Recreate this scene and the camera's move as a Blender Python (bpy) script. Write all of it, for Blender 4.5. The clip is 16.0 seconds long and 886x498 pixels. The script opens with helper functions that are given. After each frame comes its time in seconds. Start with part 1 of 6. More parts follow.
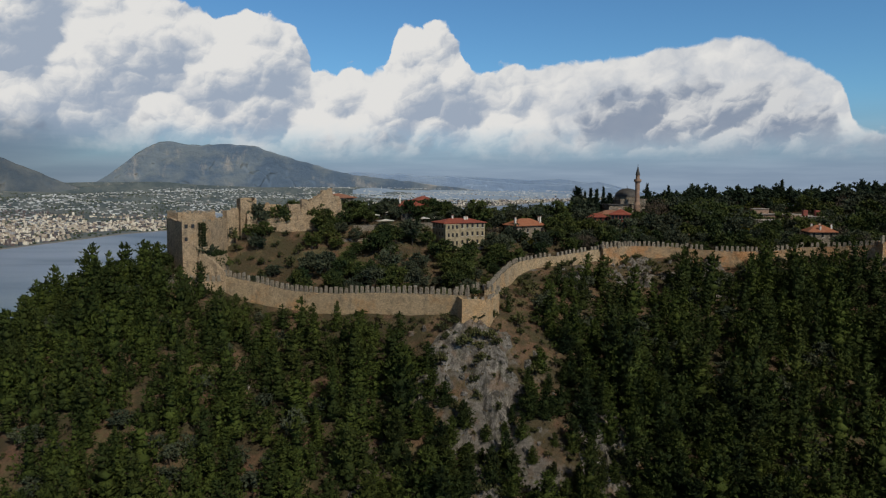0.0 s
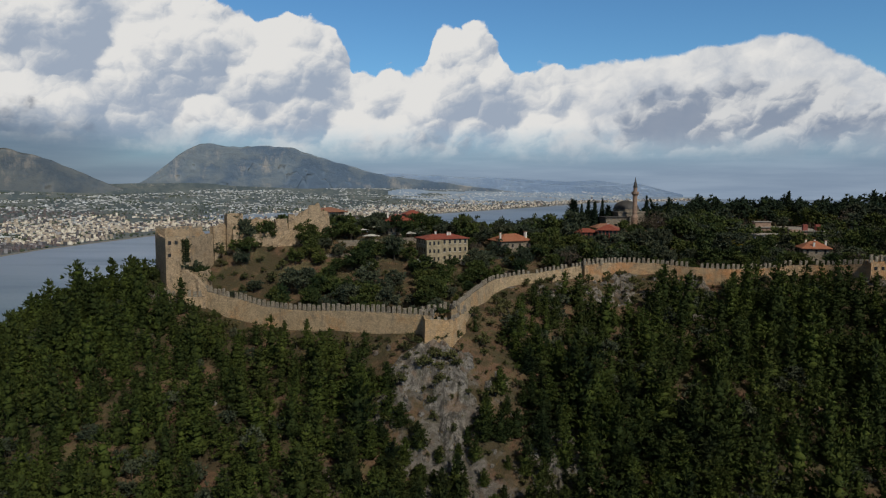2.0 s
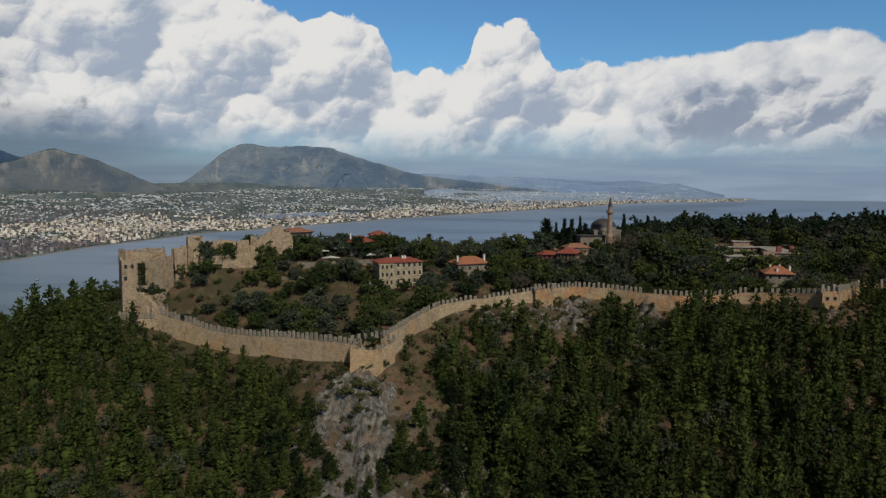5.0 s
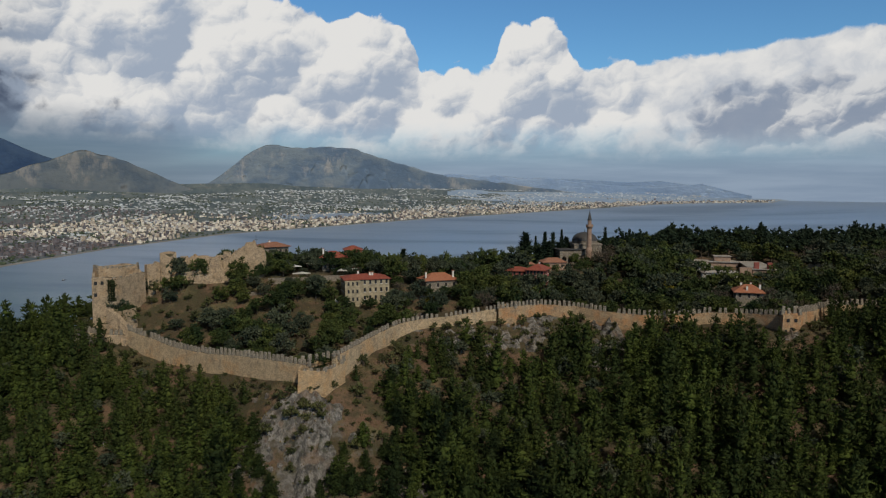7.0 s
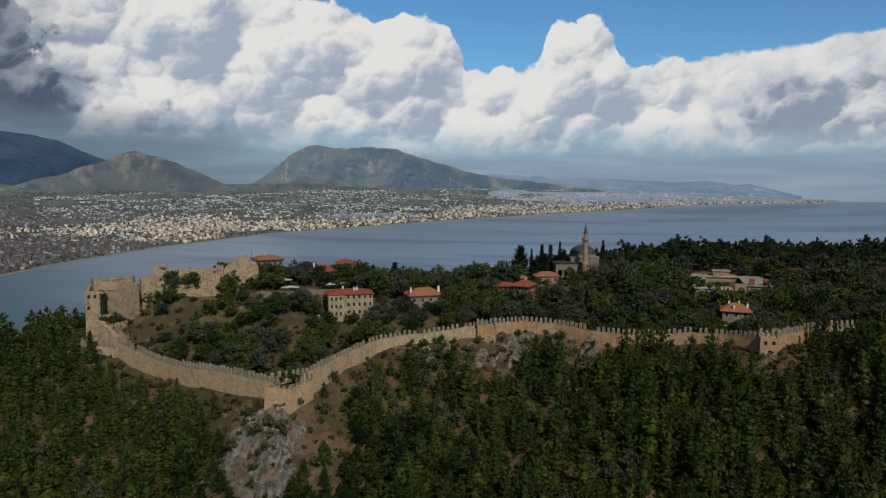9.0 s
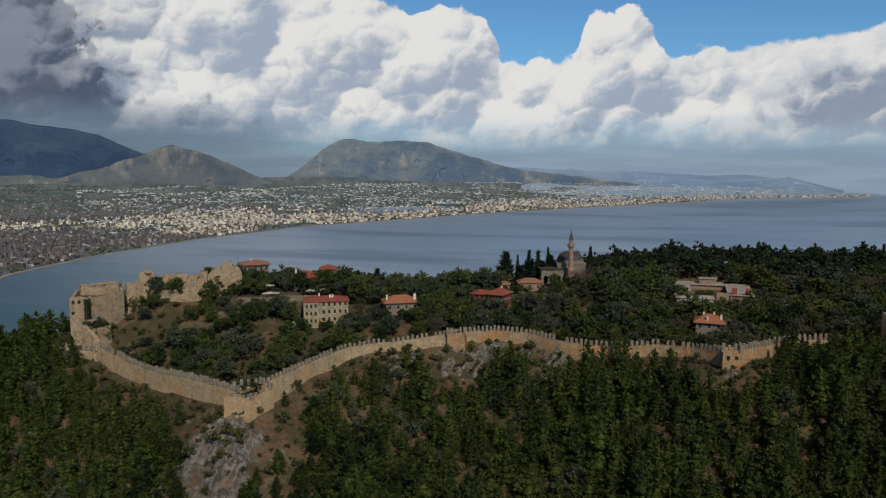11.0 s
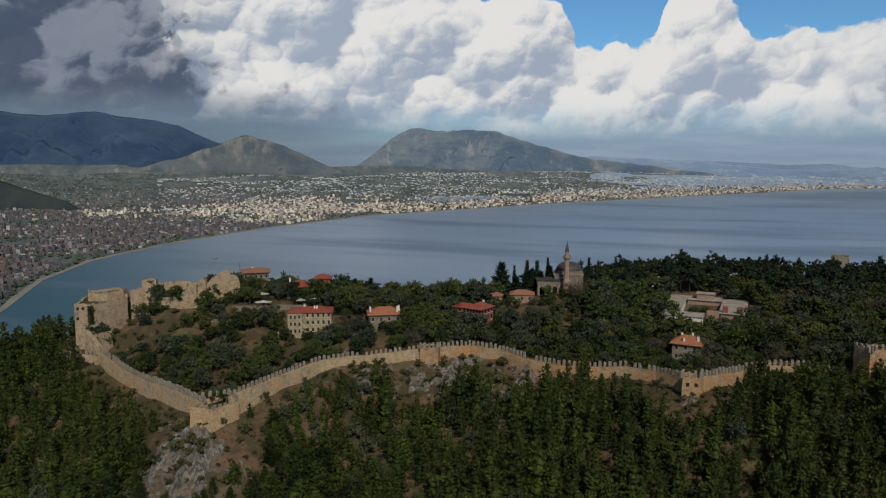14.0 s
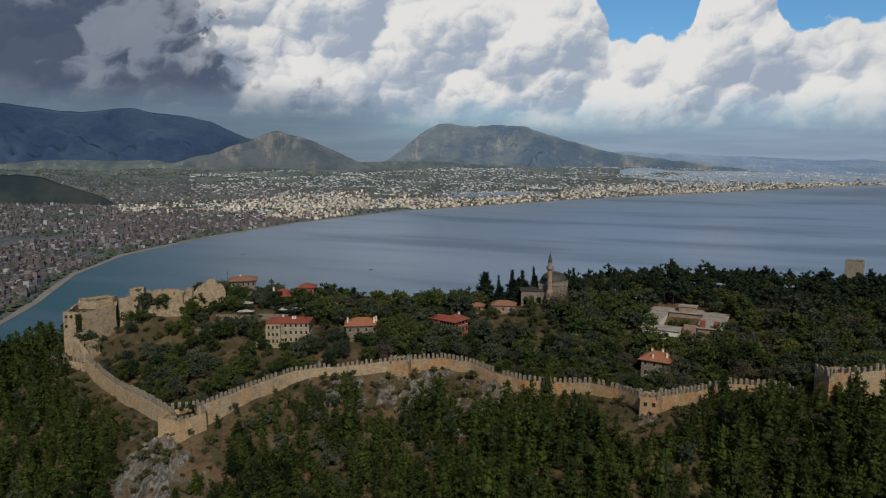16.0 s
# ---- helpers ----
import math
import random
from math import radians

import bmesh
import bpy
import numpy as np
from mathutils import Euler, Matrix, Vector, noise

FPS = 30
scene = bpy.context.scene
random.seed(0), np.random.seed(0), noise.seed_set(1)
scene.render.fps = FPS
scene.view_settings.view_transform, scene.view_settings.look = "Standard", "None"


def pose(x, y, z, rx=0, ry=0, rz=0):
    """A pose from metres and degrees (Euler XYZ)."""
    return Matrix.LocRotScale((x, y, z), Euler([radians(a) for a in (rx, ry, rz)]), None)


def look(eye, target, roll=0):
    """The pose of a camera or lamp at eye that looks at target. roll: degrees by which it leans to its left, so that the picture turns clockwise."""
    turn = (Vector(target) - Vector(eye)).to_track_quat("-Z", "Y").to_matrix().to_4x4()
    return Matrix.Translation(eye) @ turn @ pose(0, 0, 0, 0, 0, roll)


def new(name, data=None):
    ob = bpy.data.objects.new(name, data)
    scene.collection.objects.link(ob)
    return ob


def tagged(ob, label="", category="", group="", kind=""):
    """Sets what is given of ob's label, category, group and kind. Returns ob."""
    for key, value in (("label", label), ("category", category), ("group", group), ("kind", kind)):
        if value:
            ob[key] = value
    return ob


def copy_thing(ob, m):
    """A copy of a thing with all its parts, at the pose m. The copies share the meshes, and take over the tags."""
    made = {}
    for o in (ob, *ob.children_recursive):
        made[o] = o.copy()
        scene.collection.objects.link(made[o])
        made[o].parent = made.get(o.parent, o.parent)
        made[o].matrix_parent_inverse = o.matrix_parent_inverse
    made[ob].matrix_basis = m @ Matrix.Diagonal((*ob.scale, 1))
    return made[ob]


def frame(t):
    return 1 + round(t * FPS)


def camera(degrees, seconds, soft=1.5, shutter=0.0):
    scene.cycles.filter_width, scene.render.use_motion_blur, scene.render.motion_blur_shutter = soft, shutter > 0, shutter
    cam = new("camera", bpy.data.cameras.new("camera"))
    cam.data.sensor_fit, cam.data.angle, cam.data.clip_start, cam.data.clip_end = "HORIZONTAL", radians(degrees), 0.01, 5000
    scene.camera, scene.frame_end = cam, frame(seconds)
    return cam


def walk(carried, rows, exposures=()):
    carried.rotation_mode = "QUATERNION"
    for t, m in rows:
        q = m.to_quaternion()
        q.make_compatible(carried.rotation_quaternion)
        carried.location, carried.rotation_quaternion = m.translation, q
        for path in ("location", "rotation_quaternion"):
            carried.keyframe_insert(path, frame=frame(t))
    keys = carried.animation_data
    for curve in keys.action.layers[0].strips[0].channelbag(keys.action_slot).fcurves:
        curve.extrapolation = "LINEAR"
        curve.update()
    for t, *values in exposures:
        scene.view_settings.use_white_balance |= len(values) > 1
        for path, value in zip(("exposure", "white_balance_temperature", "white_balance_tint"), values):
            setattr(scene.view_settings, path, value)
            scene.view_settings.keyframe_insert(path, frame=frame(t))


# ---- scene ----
cam = camera(64.3, 16.0, soft=1.2)
METRES, EYE, TILT, LEAN, TURN = 170.0, 240.0, -5.4, 0.0, 0.0
ROWS = [
    (0.0, 0.0, 0.0, 0.0, 0.0, 0.0, -0.0),
    (0.5, 0.0266, -0.0024, 0.0066, 0.76, 0.01, -0.06),
    (1.0, 0.0528, -0.0046, 0.014, 1.51, 0.02, -0.13),
    (1.5, 0.0804, -0.0064, 0.0218, 2.39, 0.06, -0.23),
    (2.0, 0.1079, -0.0079, 0.03, 3.05, 0.03, -0.3),
    (2.5, 0.1356, -0.0089, 0.0381, 3.58, 0.01, -0.35),
    (3.0, 0.1636, -0.0094, 0.0462, 4.04, -0.0, -0.42),
    (3.5, 0.1919, -0.0096, 0.0545, 4.65, -0.02, -0.49),
    (4.0, 0.2203, -0.0095, 0.0631, 5.35, -0.06, -0.58),
    (6.5, 0.3674, -0.0053, 0.1084, 7.65, -0.16, -0.8),
    (7.0, 0.3975, -0.0034, 0.1176, 8.42, -0.17, -0.88),
    (7.5, 0.428, -0.0012, 0.1267, 9.36, -0.19, -0.96),
    (8.0, 0.4586, 0.0013, 0.1359, 10.25, -0.21, -1.03),
    (8.5, 0.4893, 0.0041, 0.1449, 11.12, -0.21, -1.11),
    (9.0, 0.5201, 0.0074, 0.154, 11.98, -0.3, -1.17),
    (11.5, 0.6758, 0.0304, 0.1997, 15.75, -1.17, -1.54),
    (12.0, 0.7073, 0.0364, 0.2099, 16.9, -1.37, -1.67),
    (12.5, 0.7388, 0.043, 0.2202, 18.22, -1.57, -1.76),
    (13.0, 0.77, 0.0501, 0.2307, 19.17, -1.76, -1.84),
    (13.5, 0.8004, 0.0573, 0.2412, 19.96, -1.94, -1.91),
    (14.0, 0.8299, 0.0647, 0.2519, 20.64, -2.13, -1.93),
    (14.5, 0.8582, 0.0724, 0.2628, 21.3, -2.28, -1.95),
    (15.0, 0.8865, 0.0806, 0.2735, 21.95, -2.42, -2.03),
    (15.5, 0.9151, 0.0894, 0.2844, 22.59, -2.55, -2.07),
    (16.0, 0.9437, 0.0985, 0.2954, 23.18, -2.67, -2.13),
]
walk(cam, [(t, pose(0, 0, EYE, TILT, LEAN, TURN) @ pose(METRES * x, METRES * y, METRES * z, 90 + pitch, roll, yaw)) for t, x, y, z, yaw, pitch, roll in ROWS])

# ---- light: world, sun, exposure ----
scene.view_settings.exposure = 0.0
SUN_AZ, SUN_EL = 146.0, 42.0      # degrees clockwise from +y, and above the horizon


class Nodes:
    """Short spellings for node trees."""

    def __init__(self, tree):
        self.t = tree
        tree.nodes.clear()

    def node(self, kind):
        return self.t.nodes.new(kind)

    def put(self, socket, value):
        if isinstance(value, bpy.types.NodeSocket):
            self.t.links.new(value, socket)
        elif isinstance(value, (tuple, list)) and len(value) == 3 and socket.type == "RGBA":
            socket.default_value = (*value, 1)
        else:
            socket.default_value = value

    def math(self, op, a, b=0.0, c=0.0):
        n = self.node("ShaderNodeMath")
        n.operation = op
        for s, v in zip(n.inputs, (a, b, c)):
            self.put(s, v)
        return n.outputs[0]

    def step(self, x, lo, hi, out_lo=0.0, out_hi=1.0):
        n = self.node("ShaderNodeMapRange")
        n.interpolation_type, n.clamp = "SMOOTHSTEP", True
        for s, v in zip(n.inputs, (x, lo, hi, out_lo, out_hi)):
            self.put(s, v)
        return n.outputs[0]

    def mix(self, f, a, b, how="MIX"):
        n = self.node("ShaderNodeMix")
        n.data_type, n.blend_type = "RGBA", how
        self.put(n.inputs[0], f)
        self.put(n.inputs[6], a)
        self.put(n.inputs[7], b)
        return n.outputs[2]

    def noise(self, v, scale, detail=4.0, rough=0.55, warp=0.0):
        n = self.node("ShaderNodeTexNoise")
        if v is not None:
            self.put(n.inputs["Vector"], v)
        for k, x in (("Scale", scale), ("Detail", detail), ("Roughness", rough), ("Distortion", warp)):
            n.inputs[k].default_value = x
        return n.outputs["Fac"]

    def voronoi(self, v, scale, feature="F1", smooth=0.5, out="Distance", dims="3D"):
        n = self.node("ShaderNodeTexVoronoi")
        n.feature, n.voronoi_dimensions = feature, dims
        self.put(n.inputs["Vector"], v)
        n.inputs["Scale"].default_value = scale
        if feature == "SMOOTH_F1":
            n.inputs["Smoothness"].default_value = smooth
        return n.outputs[out]

    def curve(self, x, lo, hi, points, top):
        n = self.node("ShaderNodeFloatCurve")
        c = n.mapping.curves[0]
        pts = [((a - lo) / (hi - lo), b / top) for a, b in points]
        while len(c.points) < len(pts):
            c.points.new(0.5, 0.5)
        for p, q in zip(c.points, pts):
            p.location = q
            p.handle_type = "AUTO"
        n.mapping.update()
        m = self.node("ShaderNodeMapRange")
        for s, v in zip(m.inputs, (x, lo, hi, 0.0, 1.0)):
            self.put(s, v)
        self.put(n.inputs["Value"], m.outputs[0])
        return self.math("MULTIPLY", n.outputs[0], top)


world = bpy.data.worlds.new("sky")
scene.world = world
world.use_nodes = True
W = Nodes(world.node_tree)
coord = W.node("ShaderNodeTexCoord").outputs["Generated"]
sep = W.node("ShaderNodeSeparateXYZ")
W.put(sep.inputs[0], coord)
deg = 180 / math.pi
az = W.math("MULTIPLY", W.math("ARCTAN2", sep.outputs[0], sep.outputs[1]), deg)
el = W.math("MULTIPLY", W.math("ARCSINE", sep.outputs[2]), deg)


def sky_point(du, dv, wob_scale, wob):
    """Azimuth and elevation as a plane, shifted and warped a little."""
    n = W.node("ShaderNodeCombineXYZ")
    W.put(n.inputs[0], W.math("ADD", az, du))
    W.put(n.inputs[1], W.math("MULTIPLY_ADD", el, 1.12, dv))
    w = W.node("ShaderNodeTexNoise")
    W.put(w.inputs["Vector"], n.outputs[0])
    w.inputs["Scale"].default_value, w.inputs["Detail"].default_value = wob_scale, 4.0
    k = W.node("ShaderNodeVectorMath")
    k.operation = "MULTIPLY_ADD"
    W.put(k.inputs[0], w.outputs["Color"])
    k.inputs[1].default_value = (wob, wob, 0)
    W.put(k.inputs[2], n.outputs[0])
    return k.outputs[0]


def heaps(p):
    """Cumulus relief from rounded cells of five sizes: how far each bulges, in degrees, and how much it faces the light."""
    bulge, face = None, None
    for scale, lift, weight in ((0.11, 0.26, 1.0), (0.26, 0.44, 0.95), (0.62, 0.62, 0.42), (1.5, 0.55, 0.15), (3.6, 0.45, 0.07)):
        v = W.node("ShaderNodeTexVoronoi")
        v.feature, v.voronoi_dimensions = "SMOOTH_F1", "2D"
        W.put(v.inputs["Vector"], p)
        v.inputs["Scale"].default_value, v.inputs["Smoothness"].default_value = scale, 0.46
        h = W.math("MULTIPLY", W.math("SUBTRACT", 0.42, v.outputs["Distance"]), lift / scale)
        off = W.node("ShaderNodeVectorMath")
        off.operation = "SUBTRACT"
        W.put(off.inputs[0], p)
        W.put(off.inputs[1], v.outputs["Position"])
        dot = W.node("ShaderNodeVectorMath")
        dot.operation = "DOT_PRODUCT"
        W.put(dot.inputs[0], off.outputs[0])
        dot.inputs[1].default_value = (-0.5 * scale * weight, 0.85 * scale * weight, 0)
        lit_ = dot.outputs["Value"]
        bulge = h if bulge is None else W.math("ADD", bulge, h)
        face = lit_ if face is None else W.math("ADD", face, lit_)
    return bulge, face


def cloud_bank(p, tops, soft, fall, bias, calm=1.0):
    bulge, face = heaps(p)
    bulge, face = W.math("MULTIPLY", bulge, calm), W.math("MULTIPLY", face, calm)
    edge = W.math("SUBTRACT", W.math("ADD", tops, bulge), el)
    rag = W.math("MULTIPLY", W.math("SUBTRACT", W.noise(p, 1.8, 5.0, 0.6), 0.5), 0.5)
    cover = W.step(W.math("ADD", edge, rag), 0.0, soft)
    wisp = W.math("MULTIPLY", W.math("SUBTRACT", W.noise(p, 0.28, 5.0, 0.55), 0.5), 1.1)
    depth = W.math("MULTIPLY", W.math("MAXIMUM", edge, 0.0), -fall)
    curl = W.math("MULTIPLY", W.math("SUBTRACT", W.noise(p, 1.1, 7.0, 0.6, 0.3), 0.5), 0.38)
    light = W.math("ADD", W.math("MULTIPLY_ADD", face, 0.88, bias), W.math("ADD", depth, W.math("ADD", wisp, curl)))
    return cover, W.step(light, 0.0, 1.0)


# height of the cumulus tops over the horizon, by azimuth
far_tops = W.curve(az, -62, 42, [(-62, 16), (-52, 18), (-40, 18), (-30, 17), (-24, 15.0), (-20.5, 13.4), (-16.5, 13.7), (-12.6, 13.0), (-10.8, 10.8),
                                 (-9.0, 8.7), (-7.4, 9.8), (-4.6, 10.0), (-3.2, 12.9), (-0.8, 12.6), (1.2, 10.8), (3.4, 8.7), (6.0, 9.4),
                                 (12, 9.4), (18, 10.2), (22, 10.6), (25.5, 9.4), (29.2, 6.9), (31, 3.6), (42, 4)], 20)
az_warp = W.math("ADD", az, W.math("MULTIPLY", W.math("SUBTRACT", W.noise(sky_point(11.0, 3.0, 0.3, 1.5), 0.22, 5.0), 0.5), 11.0))
near_tops = W.curve(az_warp, -62, 42, [(-62, 19), (-52, 17), (-47, 18.5), (-43.5, 16), (-41.5, 10.5), (-39, 6.2), (-34, 5.0), (-30, 4.6), (-24, 4.9), (-16, 4.4), (-8, 3.8), (0, 3.6),
                                  (7, 4.6), (11, 5.4), (15, 7.4), (19, 7.9), (22.5, 8.4), (26, 7.0), (29.5, 4.2), (33, 3.8), (42, 3.5)], 20)
cover_far, light_far = cloud_bank(sky_point(0.0, 0.0, 0.5, 2.0), far_tops, 0.40, 0.022, 0.66, W.step(az, 3.0, 11.0, 1.0, 0.3))
cover_near, light_near = cloud_bank(sky_point(37.0, 11.0, 0.45, 2.4), near_tops, 1.8, 0.045, 0.54, 1.5)
bright = W.mix(light_far, W.mix(W.step(az, -54.0, -32.0), (0.10, 0.125, 0.17), (0.33, 0.39, 0.485)), W.mix(W.step(az, -54.0, -34.0), (0.28, 0.30, 0.34), (0.75, 0.742, 0.725)))
grey = W.mix(light_near, W.mix(W.step(az, -40.0, -22.0), (0.062, 0.085, 0.135), (0.23, 0.28, 0.37)), W.mix(W.step(az, -46.0, -30.0), (0.20, 0.23, 0.29), (0.64, 0.645, 0.65)))
sky = W.node("ShaderNodeTexSky")
sky.sky_type, sky.sun_disc, sky.sun_elevation, sky.sun_rotation = "NISHITA", False, radians(SUN_EL), radians(SUN_AZ)
sky.altitude, sky.air_density, sky.dust_density, sky.ozone_density = 250.0, 1.0, 0.3, 3.0
blue = W.mix(1.0, sky.outputs[0], (0.050, 0.080, 0.097), "MULTIPLY")
low = W.math("MAXIMUM", W.step(el, 7.0, 0.5), W.math("MULTIPLY", W.step(az, -8.0, -32.0), W.step(el, 14.0, 8.0)))
streak = W.node("ShaderNodeCombineXYZ")
W.put(streak.inputs[0], W.math("MULTIPLY", az, 0.06))
W.put(streak.inputs[1], W.math("MULTIPLY", el, 0.7))
veil = W.mix(W.step(W.noise(streak.outputs[0], 1.6, 5.0), 0.35, 0.7), (0.205, 0.262, 0.372), (0.262, 0.322, 0.432))
dim_left = W.step(az, -50.0, -2.0, 0.44, 1.0)
veil = W.mix(1.0, veil, W.mix(dim_left, (0.0, 0.0, 0.0), (1.0, 1.0, 1.0)), "MULTIPLY")
# Dull cloud deck above the view, added to lower and neutralise the ambient light.
deck = W.mix(W.noise(coord, 2.5, 5.0), (0.036, 0.038, 0.043), (0.10, 0.098, 0.096))
blue = W.mix(W.step(el, 17.0, 32.0), blue, deck)
clear = W.mix(W.math("MULTIPLY", low, 0.9), blue, veil)
# the bases dissolve into the haze over the mountains
foot = W.math("MULTIPLY_ADD", W.noise(sky_point(5.0, 2.0, 0.4, 2.0), 0.5, 4.0), 1.6, W.math("SUBTRACT", el, W.step(az, -14.0, -44.0, 0.0, 1.5)))
out = W.mix(W.math("MULTIPLY", cover_far, W.step(foot, 2.3, 5.6)), clear, bright)
out = W.mix(W.math("MULTIPLY", W.math("MULTIPLY", cover_near, 0.92), W.step(foot, 2.2, 5.2)), out, grey)
below = W.mix(W.step(sep.outputs[2], -0.07, -0.035), (0.10, 0.14, 0.18), out)
bg = W.node("ShaderNodeBackground")
W.put(bg.inputs[0], below)
bg.inputs[1].default_value = 1.0
W.put(W.node("ShaderNodeOutputWorld").inputs[0], bg.outputs[0])

sun = new("sun", bpy.data.lights.new("sun", "SUN"))
sun.data.energy, sun.data.angle, sun.data.color = 2.6, radians(4), (1.0, 0.90, 0.75)
sa, se = radians(SUN_AZ), radians(SUN_EL)
sun.matrix_world = look((math.sin(sa) * math.cos(se) * 500, math.cos(sa) * math.cos(se) * 500, 700), (0, 0, 700 - math.sin(se) * 500))


# ---- materials ----
def material(name, build):
    m = bpy.data.materials.new(name)
    m.use_nodes = True
    n = Nodes(m.node_tree)
    shader = n.node("ShaderNodeBsdfPrincipled")
    n.put(n.node("ShaderNodeOutputMaterial").inputs[0], shader.outputs[0])
    build(n, shader)
    return m


def where(n):
    return n.node("ShaderNodeNewGeometry").outputs["Position"]


def island(n):
    return n.node("ShaderNodeNewGeometry").outputs["Random Per Island"]


def chance(n):
    return n.node("ShaderNodeObjectInfo").outputs["Random"]


def bump(n, shader, height, strength, distance):
    b = n.node("ShaderNodeBump")
    b.inputs["Strength"].default_value, b.inputs["Distance"].default_value = strength, distance
    n.put(b.inputs["Height"], height)
    n.put(shader.inputs["Normal"], b.outputs[0])


def scaled(n, p, sx, sy, sz):
    k = n.node("ShaderNodeVectorMath")
    k.operation = "MULTIPLY"
    n.put(k.inputs[0], p)
    k.inputs[1].default_value = (sx, sy, sz)
    return k.outputs[0]


def masonry(pale, warm, weathered, warmth, worn=0.8):
    """Old coursed limestone with iron-stained patches and grey weathering."""
    def build(n, s):
        p = where(n)
        cells = scaled(n, p, 1.7, 1.7, 3.1)
        stone = n.voronoi(cells, 1.0, out="Color")
        tone = n.node("ShaderNodeSeparateColor")
        n.put(tone.inputs[0], stone)
        joint = n.voronoi(cells, 1.0, "DISTANCE_TO_EDGE")
        patch = n.step(n.noise(p, 0.16, 4.0, 0.6), 0.62 - warmth, 0.82 - warmth)
        col = n.mix(patch, pale, warm)
        col = n.mix(n.step(n.noise(p, 0.55, 5.0, 0.65), 0.48, 0.72), col, weathered)
        drip = n.step(n.noise(scaled(n, p, 1.0, 1.0, 0.16), 0.9, 3.0), 0.52, 0.72)
        col = n.mix(n.math("MULTIPLY", drip, 0.45), col, tuple(0.55 * v for v in weathered))
        col = n.mix(0.34, col, n.mix(tone.outputs[0], tuple(0.5 * v for v in pale), tuple(min(1, 1.3 * v) for v in pale)))
        pits = n.step(n.noise(p, 1.0, 7.0, 0.82), 0.54, 0.68)
        col = n.mix(n.math("MULTIPLY", pits, worn), col, tuple(0.38 * v for v in weathered))
        col = n.mix(n.step(joint, 0.06, 0.0, 0.0, 0.6), col, tuple(0.4 * v for v in weathered))
        n.put(s.inputs["Base Color"], col)
        s.inputs["Roughness"].default_value = 0.92
        h = n.math("ADD", n.math("MULTIPLY", n.step(joint, 0.0, 0.12), 0.6), n.noise(p, 4.0, 5.0, 0.7))
        bump(n, s, h, 1.0, 0.22)
    return build


M_WALL = material("fortress_limestone", masonry((0.60, 0.46, 0.29), (0.66, 0.38, 0.17), (0.30, 0.25, 0.185), 0.14, 0.5))
M_STAINED = material("iron_stained_limestone", masonry((0.56, 0.41, 0.25), (0.62, 0.29, 0.11), (0.29, 0.235, 0.17), 0.20, 0.6))
M_TOWERFACE = material("bare_tan_tower_stone", masonry((0.64, 0.47, 0.28), (0.66, 0.40, 0.19), (0.44, 0.34, 0.23), 0.2, 0.25))
M_MERLON = material("weathered_parapet_stone", masonry((0.38, 0.335, 0.265), (0.40, 0.32, 0.21), (0.18, 0.165, 0.145), 0.0))
M_RUIN = material("ruined_rubble_stone", masonry((0.58, 0.44, 0.29), (0.58, 0.36, 0.18), (0.17, 0.14, 0.105), 0.08))


def plain(col, rough=0.8, vary=0.25, scale=0.8, metal=0.0, relief=0.25):
    def build(n, s):
        p = where(n)
        f = n.noise(p, scale, 5.0, 0.65)
        g = n.noise(p, scale * 7, 3.0, 0.6)
        c = n.mix(n.step(f, 0.3, 0.75), tuple(v * (1 - vary) for v in col), tuple(min(1, v * (1 + vary)) for v in col))
        c = n.mix(n.math("MULTIPLY", n.step(g, 0.5, 0.8), vary), c, tuple(v * 0.45 for v in col))
        n.put(s.inputs["Base Color"], c)
        s.inputs["Roughness"].default_value, s.inputs["Metallic"].default_value = rough, metal
        bump(n, s, g, relief, 0.05)
    return build


M_CREAM = material("cream_plaster", plain((0.34, 0.285, 0.185), vary=0.35))
M_WHITE = material("whitewash", plain((0.72, 0.70, 0.65), vary=0.15))
M_REDWALL = material("madder_red_timber_wall", plain((0.30, 0.085, 0.065)))
M_GREYWALL = material("grey_stone_wall", masonry((0.33, 0.285, 0.225), (0.36, 0.27, 0.18), (0.19, 0.17, 0.145), 0.0))
M_BRICKWALL = material("pink_brick_wall", plain((0.33, 0.225, 0.165)))
M_WOOD = material("dark_window_wood", plain((0.07, 0.045, 0.03), 0.6))
M_LEAD = material("lead_sheet", plain((0.055, 0.053, 0.052), 0.65))
M_CONCRETE = material("pale_roof_screed", plain((0.34, 0.315, 0.285), vary=0.3, scale=0.35))
M_AWNING = material("white_canvas", plain((0.75, 0.74, 0.70), 0.7, 0.08))
# Window glass; also the dark blocks that stand for shade inside openings.
M_SHUTTER = material("dark_glass_and_opening_shade", plain((0.03, 0.03, 0.032), 0.25, 0.1))
M_VAN = material("white_vehicle_paint", plain((0.7, 0.71, 0.72), 0.3, 0.05))
M_TYRE = material("black_rubber", plain((0.02, 0.02, 0.02), 0.8, 0.1))


def roof_tiles(a, b):
    def build(n, s):
        p = where(n)
        f = n.noise(p, 0.9, 5.0, 0.65)
        g = n.voronoi(scaled(n, p, 4, 4, 4), 1.0, out="Color")
        sp = n.node("ShaderNodeSeparateColor")
        n.put(sp.inputs[0], g)
        c = n.mix(n.step(f, 0.3, 0.75), a, b)
        c = n.mix(n.math("MULTIPLY", sp.outputs[0], 0.45), c, tuple(v * 0.5 for v in a))
        n.put(s.inputs["Base Color"], c)
        s.inputs["Roughness"].default_value = 0.85
        bump(n, s, sp.outputs[1], 0.5, 0.08)
    return build


